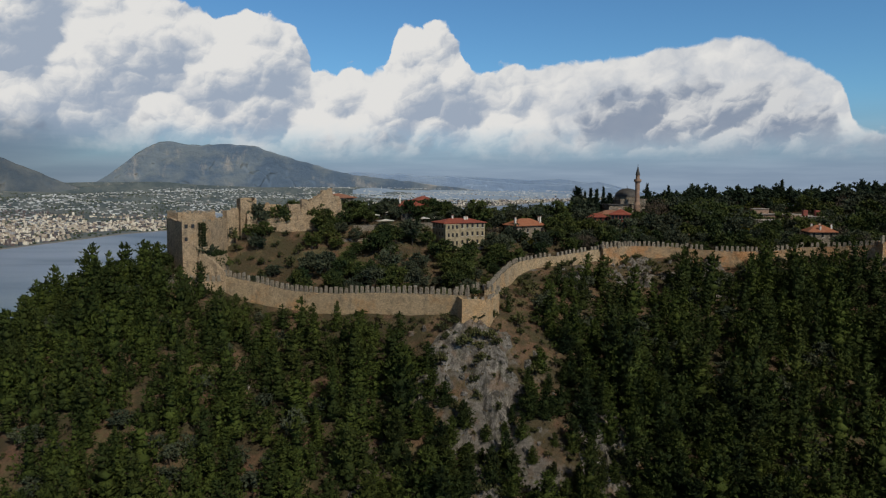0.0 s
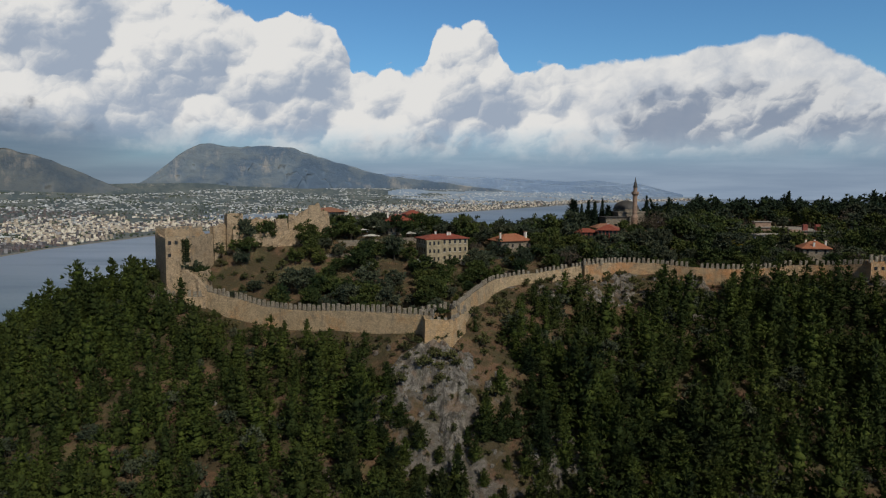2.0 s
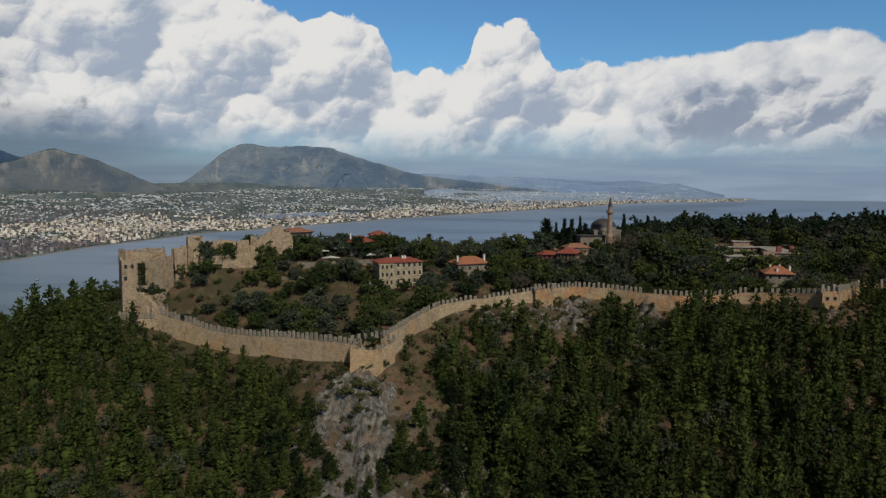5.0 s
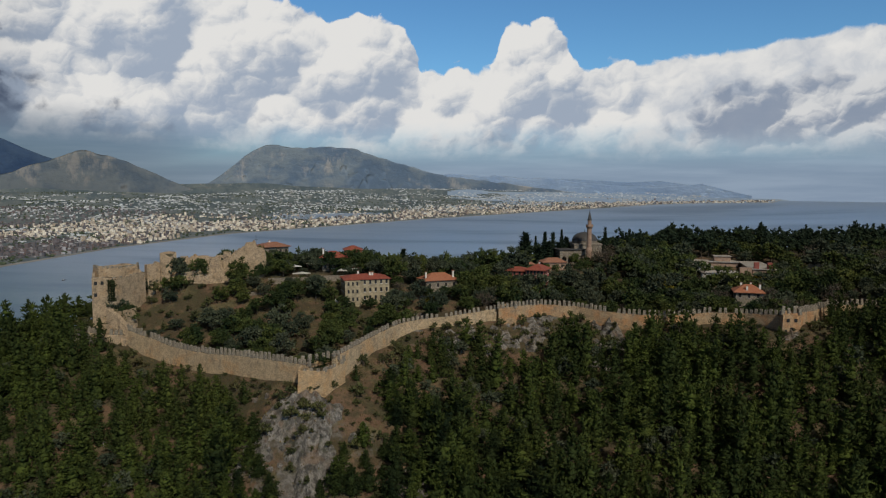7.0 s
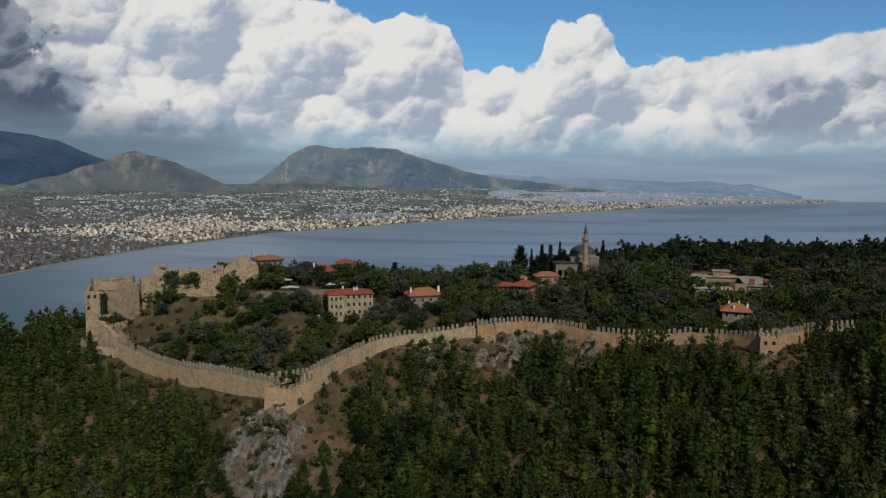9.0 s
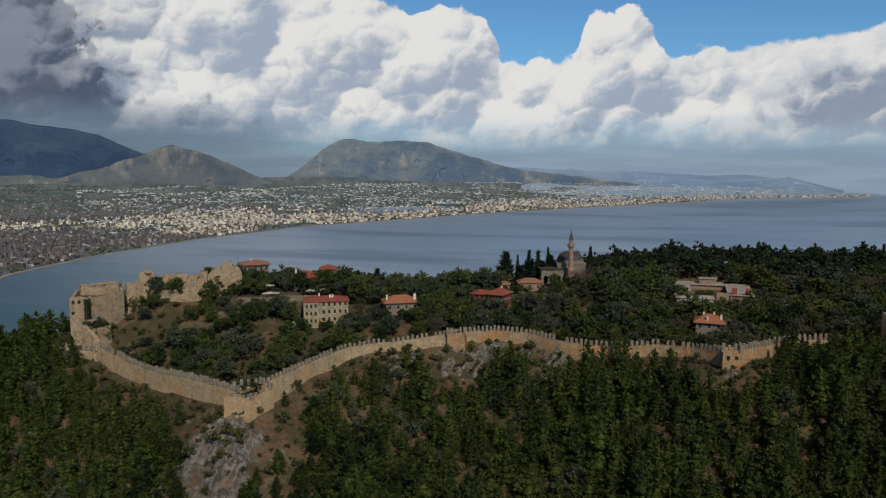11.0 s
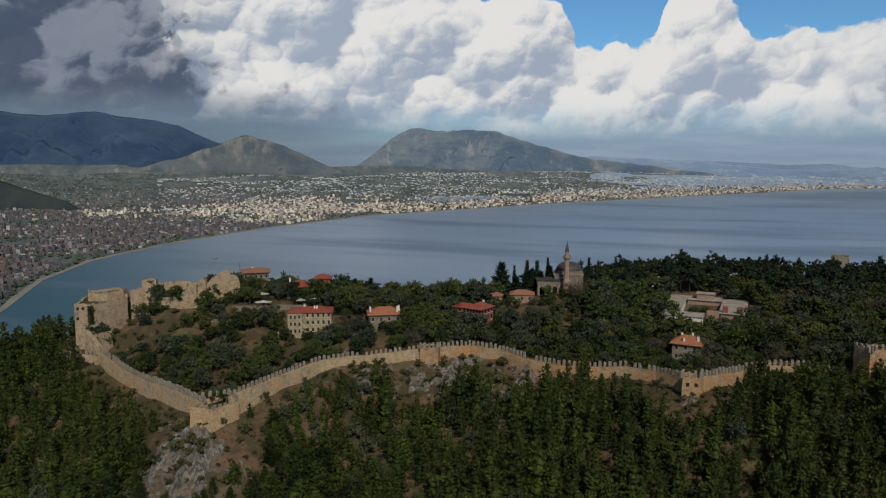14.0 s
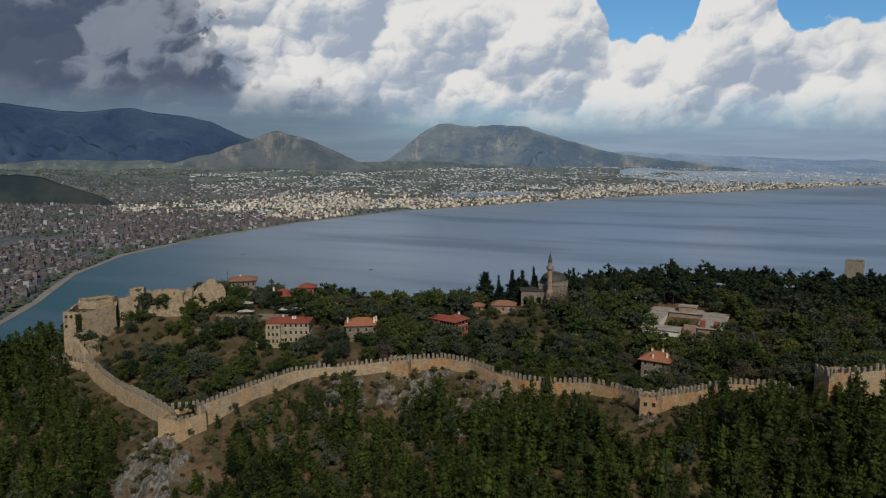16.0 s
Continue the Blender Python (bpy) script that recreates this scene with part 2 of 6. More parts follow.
M_TILE_RED = material("red_clay_roof_tile", roof_tiles((0.25, 0.055, 0.035), (0.33, 0.10, 0.06)))
M_TILE_ORANGE = material("orange_clay_roof_tile", roof_tiles((0.34, 0.12, 0.06), (0.40, 0.18, 0.10)))
M_TILE_OLD = material("old_brown_roof_tile", roof_tiles((0.27, 0.12, 0.075), (0.36, 0.18, 0.11)))


def foliage(dark, fresh, dry, dryness):
    def build(n, s):
        p = where(n)
        tree = n.noise(scaled(n, p, 1, 1, 0.4), 0.15, 2.0, 0.5)
        c = n.mix(n.step(tree, 0.40, 0.62), dark, fresh)
        c = n.mix(n.math("MULTIPLY", n.step(n.noise(p, 0.05, 3.0), 0.48, 0.68), dryness), c, dry)
        c = n.mix(n.step(island(n), 0.0, 1.0, 0.0, 0.55), c, tuple(v * 0.6 for v in dark))
        c = n.mix(n.math("MULTIPLY", chance(n), 0.35), c, fresh)
        n.put(s.inputs["Base Color"], c)
        s.inputs["Roughness"].default_value = 0.8
        s.inputs["Specular IOR Level"].default_value = 0.15
        bump(n, s, n.noise(p, 2.4, 4.0, 0.7), 0.7, 0.4)
    return build


M_PINE = material("pine_needles", foliage((0.008, 0.018, 0.008), (0.070, 0.096, 0.019), (0.074, 0.074, 0.020), 0.35))
M_OLIVE = material("grey_green_leaves", foliage((0.040, 0.056, 0.036), (0.085, 0.102, 0.062), (0.11, 0.10, 0.06), 0.3))
M_LEAF = material("broad_green_leaves", foliage((0.018, 0.036, 0.015), (0.082, 0.106, 0.028), (0.15, 0.14, 0.03), 0.35))
M_YELLOW = material("yellowing_leaves", foliage((0.10, 0.10, 0.018), (0.26, 0.21, 0.022), (0.28, 0.19, 0.03), 0.4))
M_CYPRESS = material("cypress_foliage", foliage((0.012, 0.024, 0.014), (0.028, 0.044, 0.022), (0.03, 0.04, 0.02), 0.2))
M_SHRUB = material("dry_shrub_leaves", foliage((0.045, 0.055, 0.024), (0.10, 0.105, 0.040), (0.15, 0.105, 0.06), 0.5))
M_BARE = material("bare_twigs", foliage((0.085, 0.070, 0.055), (0.12, 0.10, 0.075), (0.12, 0.09, 0.06), 0.3))
M_STRAW = material("dry_grass_blades", foliage((0.10, 0.075, 0.032), (0.20, 0.155, 0.070), (0.15, 0.09, 0.05), 0.5))
M_BARK = material("grey_brown_bark", plain((0.06, 0.047, 0.035), 0.9, 0.35, 2.0))


def hillside(n, s):
    g = n.node("ShaderNodeNewGeometry")
    p = g.outputs["Position"]
    up = n.node("ShaderNodeSeparateXYZ")
    n.put(up.inputs[0], g.outputs["Normal"])
    soil = n.mix(n.step(n.noise(p, 0.09, 5.0, 0.65), 0.35, 0.7), (0.135, 0.075, 0.046), (0.175, 0.115, 0.068))
    grass = n.mix(n.noise(p, 0.8, 4.0), (0.10, 0.088, 0.040), (0.15, 0.125, 0.060))
    c = n.mix(n.step(n.noise(p, 0.13, 5.0, 0.7), 0.45, 0.62), soil, grass)
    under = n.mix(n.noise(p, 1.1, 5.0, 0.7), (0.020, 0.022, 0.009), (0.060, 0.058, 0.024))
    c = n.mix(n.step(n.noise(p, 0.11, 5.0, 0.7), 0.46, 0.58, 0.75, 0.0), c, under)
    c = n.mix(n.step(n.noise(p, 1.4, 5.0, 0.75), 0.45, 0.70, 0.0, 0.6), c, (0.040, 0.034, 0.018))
    rock = n.mix(n.step(n.noise(p, 0.7, 6.0, 0.75), 0.3, 0.7), (0.075, 0.068, 0.06), (0.21, 0.195, 0.175))
    steep = n.math("MULTIPLY_ADD", n.noise(p, 0.25, 5.0, 0.7), -0.5, up.outputs[2])
    c = n.mix(n.step(steep, 0.50, 0.36), c, rock)
    n.put(s.inputs["Base Color"], c)
    s.inputs["Roughness"].default_value = 0.95
    bump(n, s, n.noise(p, 1.6, 7.0, 0.75), 1.0, 0.5)


def limestone(n, s):
    p = where(n)
    f = n.noise(scaled(n, p, 1, 1, 0.45), 0.55, 8.0, 0.72)
    c = n.mix(n.step(f, 0.36, 0.66), (0.050, 0.046, 0.040), (0.300, 0.282, 0.255))
    fissure = n.noise(scaled(n, p, 1.0, 0.7, 0.3), 1.3, 5.0, 0.7, 1.2)
    c = n.mix(n.step(n.math("ABSOLUTE", n.math("SUBTRACT", fissure, 0.5)), 0.035, 0.0, 0.0, 0.8), c, (0.035, 0.032, 0.028))
    c = n.mix(n.math("MULTIPLY", n.step(n.noise(p, 0.2, 4.0), 0.54, 0.66), 0.6), c, (0.17, 0.110, 0.068))
    c = n.mix(n.math("MULTIPLY", n.step(n.noise(p, 0.42, 6.0, 0.7), 0.52, 0.64), 0.5), c, (0.060, 0.064, 0.032))
    n.put(s.inputs["Base Color"], c)
    s.inputs["Roughness"].default_value = 0.93
    bump(n, s, n.math("ADD", f, n.math("MULTIPLY", fissure, 0.5)), 1.0, 0.7)


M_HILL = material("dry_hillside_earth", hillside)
M_ROCK = material("grey_karst_limestone", limestone)


def sea_water(n, s):
    p = where(n)
    y = n.node("ShaderNodeSeparateXYZ")
    n.put(y.inputs[0], p)
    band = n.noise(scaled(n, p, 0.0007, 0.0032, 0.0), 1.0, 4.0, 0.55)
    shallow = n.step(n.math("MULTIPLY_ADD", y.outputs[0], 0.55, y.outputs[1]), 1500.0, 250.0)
    # Open-water colour is set pale: reflected sky and distance haze painted in.
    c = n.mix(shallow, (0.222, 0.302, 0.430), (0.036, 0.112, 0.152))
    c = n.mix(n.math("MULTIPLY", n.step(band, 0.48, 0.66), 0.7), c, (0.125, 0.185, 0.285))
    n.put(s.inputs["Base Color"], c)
    n.put(s.inputs["Roughness"], n.step(band, 0.35, 0.7, 0.28, 0.42))
    s.inputs["IOR"].default_value = 1.33
    bump(n, s, n.noise(scaled(n, p, 0.03, 0.06, 0.03), 1.0, 6.0, 0.7), 0.25, 4.0)


M_SEA = material("calm_hazed_sea", sea_water)


def plain_land(low, high, pale):
    def build(n, s):
        p = where(n)
        f = n.noise(p, 0.006, 6.0, 0.7)
        g = n.noise(p, 0.03, 5.0, 0.7)
        c = n.mix(n.step(f, 0.4, 0.6), low, high)
        c = n.mix(n.step(g, 0.54, 0.70), c, pale)
        n.put(s.inputs["Base Color"], c)
        s.inputs["Roughness"].default_value = 0.95
    return build


# Field colours carry blue distance haze; the far sheet is paler for more of it.
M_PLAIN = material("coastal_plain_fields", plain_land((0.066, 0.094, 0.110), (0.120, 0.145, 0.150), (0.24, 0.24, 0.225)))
M_PLAIN_FAR = material("haze_pale_fields", plain_land((0.21, 0.285, 0.39), (0.25, 0.32, 0.41), (0.36, 0.41, 0.46)))
M_BEACH = material("pale_beach_sand", plain((0.24, 0.23, 0.215), 0.9, 0.15, 0.01))


def far_slopes(wooded, bare, rock=None):
    def build(n, s):
        p = where(n)
        f = n.noise(scaled(n, p, 1, 1, 1.5), 0.0042, 7.0, 0.62)
        g = n.noise(scaled(n, p, 1, 1, 0.7), 0.035, 6.0, 0.7)
        c = n.mix(n.step(f, 0.42, 0.60), wooded, bare)
        c = n.mix(n.math("MULTIPLY", n.step(g, 0.50, 0.75), 0.22), c, tuple(min(1, 1.3 * v) for v in bare))
        c = n.mix(n.math("MULTIPLY", n.step(g, 0.46, 0.30), 0.25), c, tuple(0.7 * v for v in wooded))
        if rock:
            cliff = n.math("MULTIPLY", n.step(n.noise(p, 0.0042, 5.0, 0.6), 0.52, 0.62), n.step(n.noise(scaled(n, p, 1, 1, 0.4), 0.022, 6.0, 0.72), 0.42, 0.60))
            c = n.mix(n.math("MULTIPLY", cliff, 0.8), c, rock)
        n.put(s.inputs["Base Color"], c)
        s.inputs["Roughness"].default_value = 1.0
        s.inputs["Specular IOR Level"].default_value = 0.0
        bump(n, s, f, 0.5, 50.0)
    return build


# Wood and rock colours are mixed with the blue of distance haze.
M_MOUNT = material("hazy_wooded_slopes", far_slopes((0.122, 0.176, 0.252), (0.195, 0.242, 0.285), (0.37, 0.365, 0.35)))
M_FOOTHILL = material("hazy_foothill_slopes", far_slopes((0.092, 0.122, 0.158), (0.142, 0.165, 0.182), (0.26, 0.255, 0.245)))
M_MOUNT_FAR = material("haze_blue_hills", far_slopes((0.27, 0.375, 0.54), (0.31, 0.41, 0.56)))
# Cloud shade and haze are both put into this dark blue.
M_MOUNT_DARK = material("shaded_hazy_mountain", far_slopes((0.042, 0.075, 0.145), (0.060, 0.098, 0.165)))
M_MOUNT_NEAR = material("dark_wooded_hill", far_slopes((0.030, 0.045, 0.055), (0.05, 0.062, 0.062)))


# Dull bluish palette: cloud shade over the near town is put into its colours.
def town_walls(n, s):
    r = n.math("FRACT", n.math("ADD", island(n), chance(n)))
    ramp = n.node("ShaderNodeValToRGB")
    e = ramp.color_ramp.elements
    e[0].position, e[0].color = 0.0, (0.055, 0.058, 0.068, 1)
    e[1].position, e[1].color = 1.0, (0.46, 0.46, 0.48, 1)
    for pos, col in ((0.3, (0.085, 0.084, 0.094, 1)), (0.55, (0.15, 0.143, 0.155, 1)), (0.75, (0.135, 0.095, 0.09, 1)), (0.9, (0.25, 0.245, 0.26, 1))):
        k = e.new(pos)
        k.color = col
    n.put(ramp.inputs[0], r)
    p = where(n)
    rows = n.node("ShaderNodeSeparateXYZ")
    n.put(rows.inputs[0], p)
    c = n.mix(n.math("MULTIPLY", n.step(n.noise(p, 0.25, 2.0), 0.5, 0.6), 0.35), ramp.outputs[0], (0.2, 0.2, 0.22))
    n.put(s.inputs["Base Color"], c)
    s.inputs["Roughness"].default_value = 0.9


M_TOWN = material("cloud_shaded_town_walls", town_walls)


# Bright cream palette: sunshine on the far town is put into the colour.
def sunny_walls(n, s):
    r = island(n)
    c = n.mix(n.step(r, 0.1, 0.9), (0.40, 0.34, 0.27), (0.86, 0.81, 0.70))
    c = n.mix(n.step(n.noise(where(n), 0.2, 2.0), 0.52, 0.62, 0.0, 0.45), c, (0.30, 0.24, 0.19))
    n.put(s.inputs["Base Color"], c)
    s.inputs["Roughness"].default_value = 0.9


M_HOTEL = material("sunlit_hotel_walls", sunny_walls)
M_GLASSHOUSE = material("white_greenhouse_film", plain((0.55, 0.58, 0.60), 0.6, 0.4, 0.02))
M_IVY = material("dark_ivy_leaves", foliage((0.018, 0.026, 0.010), (0.035, 0.045, 0.016), (0.05, 0.045, 0.02), 0.3))
M_TOWN_TREE = material("town_trees", foliage((0.05, 0.075, 0.05), (0.09, 0.11, 0.07), (0.1, 0.1, 0.07), 0.3))
# Roof reds are lowered for the same cloud shade.
M_TOWN_ROOF = material("cloud_shaded_town_roofs", roof_tiles((0.125, 0.07, 0.064), (0.17, 0.112, 0.106)))


# ---- geometry helpers ----
def sheet(name, verts, faces, mats, parent=None, index=None, smooth=False):
    """An object from arrays of vertices and faces."""
    me = bpy.data.meshes.new(name)
    me.from_pydata(verts.tolist() if isinstance(verts, np.ndarray) else verts, [], faces.tolist() if isinstance(faces, np.ndarray) else faces)
    for m in mats if isinstance(mats, (list, tuple)) else [mats]:
        me.materials.append(m)
    if index is not None:
        me.polygons.foreach_set("material_index", np.asarray(index, dtype=np.int32))
    if smooth:
        me.polygons.foreach_set("use_smooth", np.ones(len(me.polygons), dtype=bool))
    me.update()
    ob = new(name, me)
    ob.parent = parent
    return ob


def part(name, bm, mat, parent=None, label=""):
    me = bpy.data.meshes.new(name)
    bmesh.ops.recalc_face_normals(bm, faces=bm.faces)
    bm.to_mesh(me)
    bm.free()
    me.materials.append(mat)
    ob = new(name, me)
    ob.parent = parent
    return tagged(ob, label) if label else ob


def box(bm, x0, x1, y0, y1, z0, z1, bev=0.0):
    """A box, bevelled when bev > 0, added to bm."""
    m = Matrix.LocRotScale(((x0 + x1) / 2, (y0 + y1) / 2, (z0 + z1) / 2), None, (x1 - x0, y1 - y0, z1 - z0))
    vs = bmesh.ops.create_cube(bm, size=1.0, matrix=m)["verts"]
    if bev > 0:
        es = list({e for v in vs for e in v.link_edges})
        bmesh.ops.bevel(bm, geom=es, offset=bev, segments=1, affect="EDGES")
    return bm


def boxed(x0, x1, y0, y1, z0, z1, bev=0.0):
    return box(bmesh.new(), x0, x1, y0, y1, z0, z1, bev)


def thing(name, m, label, category, group="", kind=""):
    ob = new(name)
    ob.matrix_world = m
    return tagged(ob, label, category, group, kind)


# ---- the hill ----
# feet of the walls and towers: x, y, height above the sea
WALL_FEET = [(9, 168, 202.6), (4, 177, 206.5), (14, 184, 207), (-24, 186, 203.6), (-45, 195, 203.5), (-60, 200, 206), (-66, 201, 208), (-77, 203, 211.5), (-88, 216, 211),
             (20, 206, 210.5), (36, 218, 213.6), (55, 230, 213.8), (78, 238, 213.6), (105, 229, 212.6), (138, 217, 215.8), (163, 238, 216), (186, 226, 222.5)]
COURT = [(-25, 198, 207.2), (-50, 208, 209.5), (-20, 212, 213), (5, 231, 218.5), (31, 248, 221.5), (60, 262, 222.0), (-45, 242, 225.5), (-60, 232, 224), (-15, 258, 227.0),
         (82, 318, 224), (140, 300, 221.5), (137, 252, 216.5), (100, 265, 217.5), (170, 345, 229), (240, 300, 228), (20, 200, 210), (60, 240, 216), (110, 340, 227)]
SLOPES = [(12, 157, 190), (16, 135, 166), (-40, 150, 182), (-102, 182, 200), (-60, 100, 150), (60, 185, 194), (110, 170, 189), (170, 170, 190), (230, 190, 206),
          (60, 120, 160), (150, 110, 160), (0, 40, 112), (150, 30, 118), (-130, 240, 192), (-60, 300, 205), (10, 330, 205), (110, 430, 212), (240, 640, 194),
          (-60, 420, 110), (60, 560, 110), (300, 60, 150), (-160, 90, 130), (330, 230, 215), (330, 420, 215), (-210, 220, 120), (-30, 215, 213), (-180, 0, 60), (80, -90, 40)]
ANCHORS = np.array(WALL_FEET + COURT + SLOPES, dtype=float)


def _kernel(d2):
    return np.sqrt(d2 + 49.0)


_d2 = ((ANCHORS[:, None, :2] - ANCHORS[None, :, :2]) ** 2).sum(-1)
_K = np.ones((len(ANCHORS) + 1, len(ANCHORS) + 1))
_K[-1, -1] = 0
_K[:-1, :-1] = _kernel(_d2)
WEIGHTS = np.linalg.solve(_K, np.append(ANCHORS[:, 2], 0))


def wave(x, y, seed, scale):
    """Smooth value noise in -1..1 for arrays."""
    x, y = np.asarray(x) / scale + seed * 17.3, np.asarray(y) / scale + seed * 9.1
    xi, yi = np.floor(x), np.floor(y)
    fx, fy = x - xi, y - yi
    fx, fy = fx * fx * (3 - 2 * fx), fy * fy * (3 - 2 * fy)

    def h(a, b):
        v = np.sin(a * 127.1 + b * 311.7 + seed * 74.7) * 43758.5453
        return (v - np.floor(v)) * 2 - 1
    return (h(xi, yi) * (1 - fx) + h(xi + 1, yi) * fx) * (1 - fy) + (h(xi, yi + 1) * (1 - fx) + h(xi + 1, yi + 1) * fx) * fy


def ground_z(x, y, fine=True):
    x, y = np.atleast_1d(np.asarray(x, dtype=float)), np.atleast_1d(np.asarray(y, dtype=float))
    z = np.full(x.shape, WEIGHTS[-1])
    for (ax, ay, _), w in zip(ANCHORS, WEIGHTS):
        z = z + w * _kernel((x - ax) ** 2 + (y - ay) ** 2)
    out = np.sqrt(((x - 90) / 430) ** 2 + ((y - 260) / 520) ** 2)
    k = np.clip((out - 0.72) / 0.5, 0, 1)
    z = z * (1 - k * k * (3 - 2 * k)) - 40 * k * k
    if fine:
        z = z + 0.7 * wave(x, y, 1, 14) + 0.35 * wave(x, y, 2, 5)
        crag = np.clip(1 - np.hypot((x - 14) / 26, (y - 150) / 27), 0, 1)
        z = z + crag * (3.2 * np.abs(wave(x, y, 3, 6)) - 1.2 + 1.6 * wave(x, y, 4, 2.7))
    return z


def floor_at(x, y):
    return float(ground_z(x, y)[0])


# outcrops: x0, x1, y0, y1, seed, lift
ROCKS = [(-6, 26, 144, 172, 60, 2.4), (12, 30, 124, 146, 64, 2.4), (50, 98, 208, 240, 68, 3.2), (20, 56, 198, 226, 72, 2.8), (-92, -66, 196, 214, 76, 2.4),
         (133, 144, 212, 220, 80, 1.2), (-24, -8, 120, 154, 84, 2.2), (22, 46, 138, 172, 88, 2.0)]


def rock_z(x, y, rock):
    """Height of one fissured outcrop; below the ground where it has run out."""
    x0, x1, y0, y1, seed, lift = rock
    u, v = (x - x0) / (x1 - x0) * 2 - 1, (y - y0) / (y1 - y0) * 2 - 1
    fade = np.clip(0.75 - 0.9 * np.hypot(u, v) + 0.85 * wave(x, y * 0.5, seed, 6) + 0.4 * wave(x, y, seed + 5, 2.5), -0.6, 1)
    wx, wy = x + 1.6 * wave(x, y, seed + 6, 4), y + 1.6 * wave(x, y, seed + 7, 4)
    ridge = 1 - np.abs(wave(wx, wy * 0.4, seed + 1, 4.6))
    fine = 1 - np.abs(wave(wx, wy * 0.35, seed + 2, 1.9))
    g = ground_z(x, y)
    z = g - 0.4 + lift * fade * (0.2 + 0.8 * ridge ** 2) + fade * (1.3 * fine ** 3 + 0.2 * wave(x, y, seed + 3, 0.8))
    return np.where((fade < 0) | (np.abs(u) > 1) | (np.abs(v) > 1), g - 1.5, z)


def surface_z(x, y):
    x, y = np.atleast_1d(np.asarray(x, dtype=float)), np.atleast_1d(np.asarray(y, dtype=float))
    z = ground_z(x, y)
    for rock in ROCKS:
        z = np.maximum(z, rock_z(x, y, rock))
    return z


def hill_sheet():
    xs = np.concatenate([np.arange(-420, -150, 12), np.arange(-150, 260, 2.5), np.arange(260, 620, 12)])
    ys = np.concatenate([np.arange(-340, 60, 12), np.arange(60, 360, 2.5), np.arange(360, 900, 12)])
    X, Y = np.meshgrid(xs, ys)
    Z = ground_z(X.ravel(), Y.ravel())
    v = np.column_stack([X.ravel(), Y.ravel(), Z])
    nx, ny = len(xs), len(ys)
    i = (np.arange(ny - 1)[:, None] * nx + np.arange(nx - 1)[None, :]).ravel()
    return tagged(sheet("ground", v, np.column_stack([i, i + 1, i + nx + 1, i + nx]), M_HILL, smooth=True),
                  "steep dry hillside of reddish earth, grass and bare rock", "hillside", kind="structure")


hill_sheet()

# ---- sea, coast and mountains ----
# The distance is shaped to fit the camera's view: drawn in towards 4.8 km along the lines of sight from the middle of
# the flight, to stay inside the clip range.
HUB = np.array([80.0, 5.0, 264.0])
NEAR, REACH = 2500.0, 2250.0


def drawn_in(p):
    p = np.asarray(p, dtype=float)
    d = p[:, :2] - HUB[:2]
    r = np.hypot(d[:, 0], d[:, 1])
    far = np.where(r > NEAR, NEAR + REACH * (1 - np.exp(-(r - NEAR) / REACH)), r)
    k = far / np.maximum(r, 1e-6)
    return np.column_stack([HUB[0] + d[:, 0] * k, HUB[1] + d[:, 1] * k, HUB[2] + (p[:, 2] - HUB[2]) * k])


def polar(azimuths, distances, height):
    A, D = np.meshgrid(np.radians(azimuths), distances)
    x, y = HUB[0] + np.sin(A).ravel() * D.ravel(), HUB[1] + np.cos(A).ravel() * D.ravel()
    z = height(x, y, np.degrees(A).ravel(), D.ravel())
    na, nd = len(azimuths), len(distances)
    i = (np.arange(nd - 1)[:, None] * na + np.arange(na - 1)[None, :]).ravel()
    return np.column_stack([x, y, z]), np.column_stack([i, i + na, i + na + 1, i + 1])


far_rings = np.concatenate([np.arange(250, 2500, 90), np.geomspace(2500, 10300, 40)])
v, f = polar(np.linspace(-180, 180, 181), far_rings, lambda x, y, a, d: np.zeros_like(x))
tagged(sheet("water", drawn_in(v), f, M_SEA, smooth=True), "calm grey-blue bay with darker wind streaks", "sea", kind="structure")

SHORE = np.array([(-520, -300), (-640, 150), (-800, 480), (-960, 740), (-1100, 940), (-1320, 1205), (-1480, 1500), (-1560, 1900), (-1590, 2480), (-1480, 3260), (-1190, 3850),
                  (-800, 4680), (-300, 5500), (180, 6300), (780, 7260), (1240, 8060), (1850, 8620), (2700, 8950), (3300, 10500)], dtype=float)


def inland(x, y):
    """Metres inland from the shoreline, negative at sea."""
    best = np.full(np.shape(x), 1e9)
    sign = np.ones(np.shape(x))
    for (ax, ay), (bx, by) in zip(SHORE[:-1], SHORE[1:]):
        ex, ey = bx - ax, by - ay
        t = np.clip(((x - ax) * ex + (y - ay) * ey) / (ex * ex + ey * ey), 0, 1)
        dx, dy = x - ax - t * ex, y - ay - t * ey
        dist = np.hypot(dx, dy)
        side = np.where(ex * dy - ey * dx >= 0, 1.0, -1.0)
        sign = np.where(dist < best, side, sign)
        best = np.minimum(best, dist)
    return best * sign


def coast_height(x, y, a, d):
    s = inland(x, y)
    rise = np.clip(s, -80, 60) * 0.06 + np.clip(s - 900, 0, 6000) * 0.035
    return rise + np.clip(s / 2500, 0, 1) * 40 * wave(x, y, 7, 700)


coast_rings = np.concatenate([np.arange(400, 2600, 28), np.geomspace(2600, 11200, 120)])
v, f = polar(np.linspace(-100, 24, 420), coast_rings, coast_height)
keep = (v[f][:, :, 2].max(axis=1) > -2.5)
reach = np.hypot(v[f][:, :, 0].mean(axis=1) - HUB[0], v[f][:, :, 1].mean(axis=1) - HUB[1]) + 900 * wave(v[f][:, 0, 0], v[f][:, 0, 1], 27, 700)
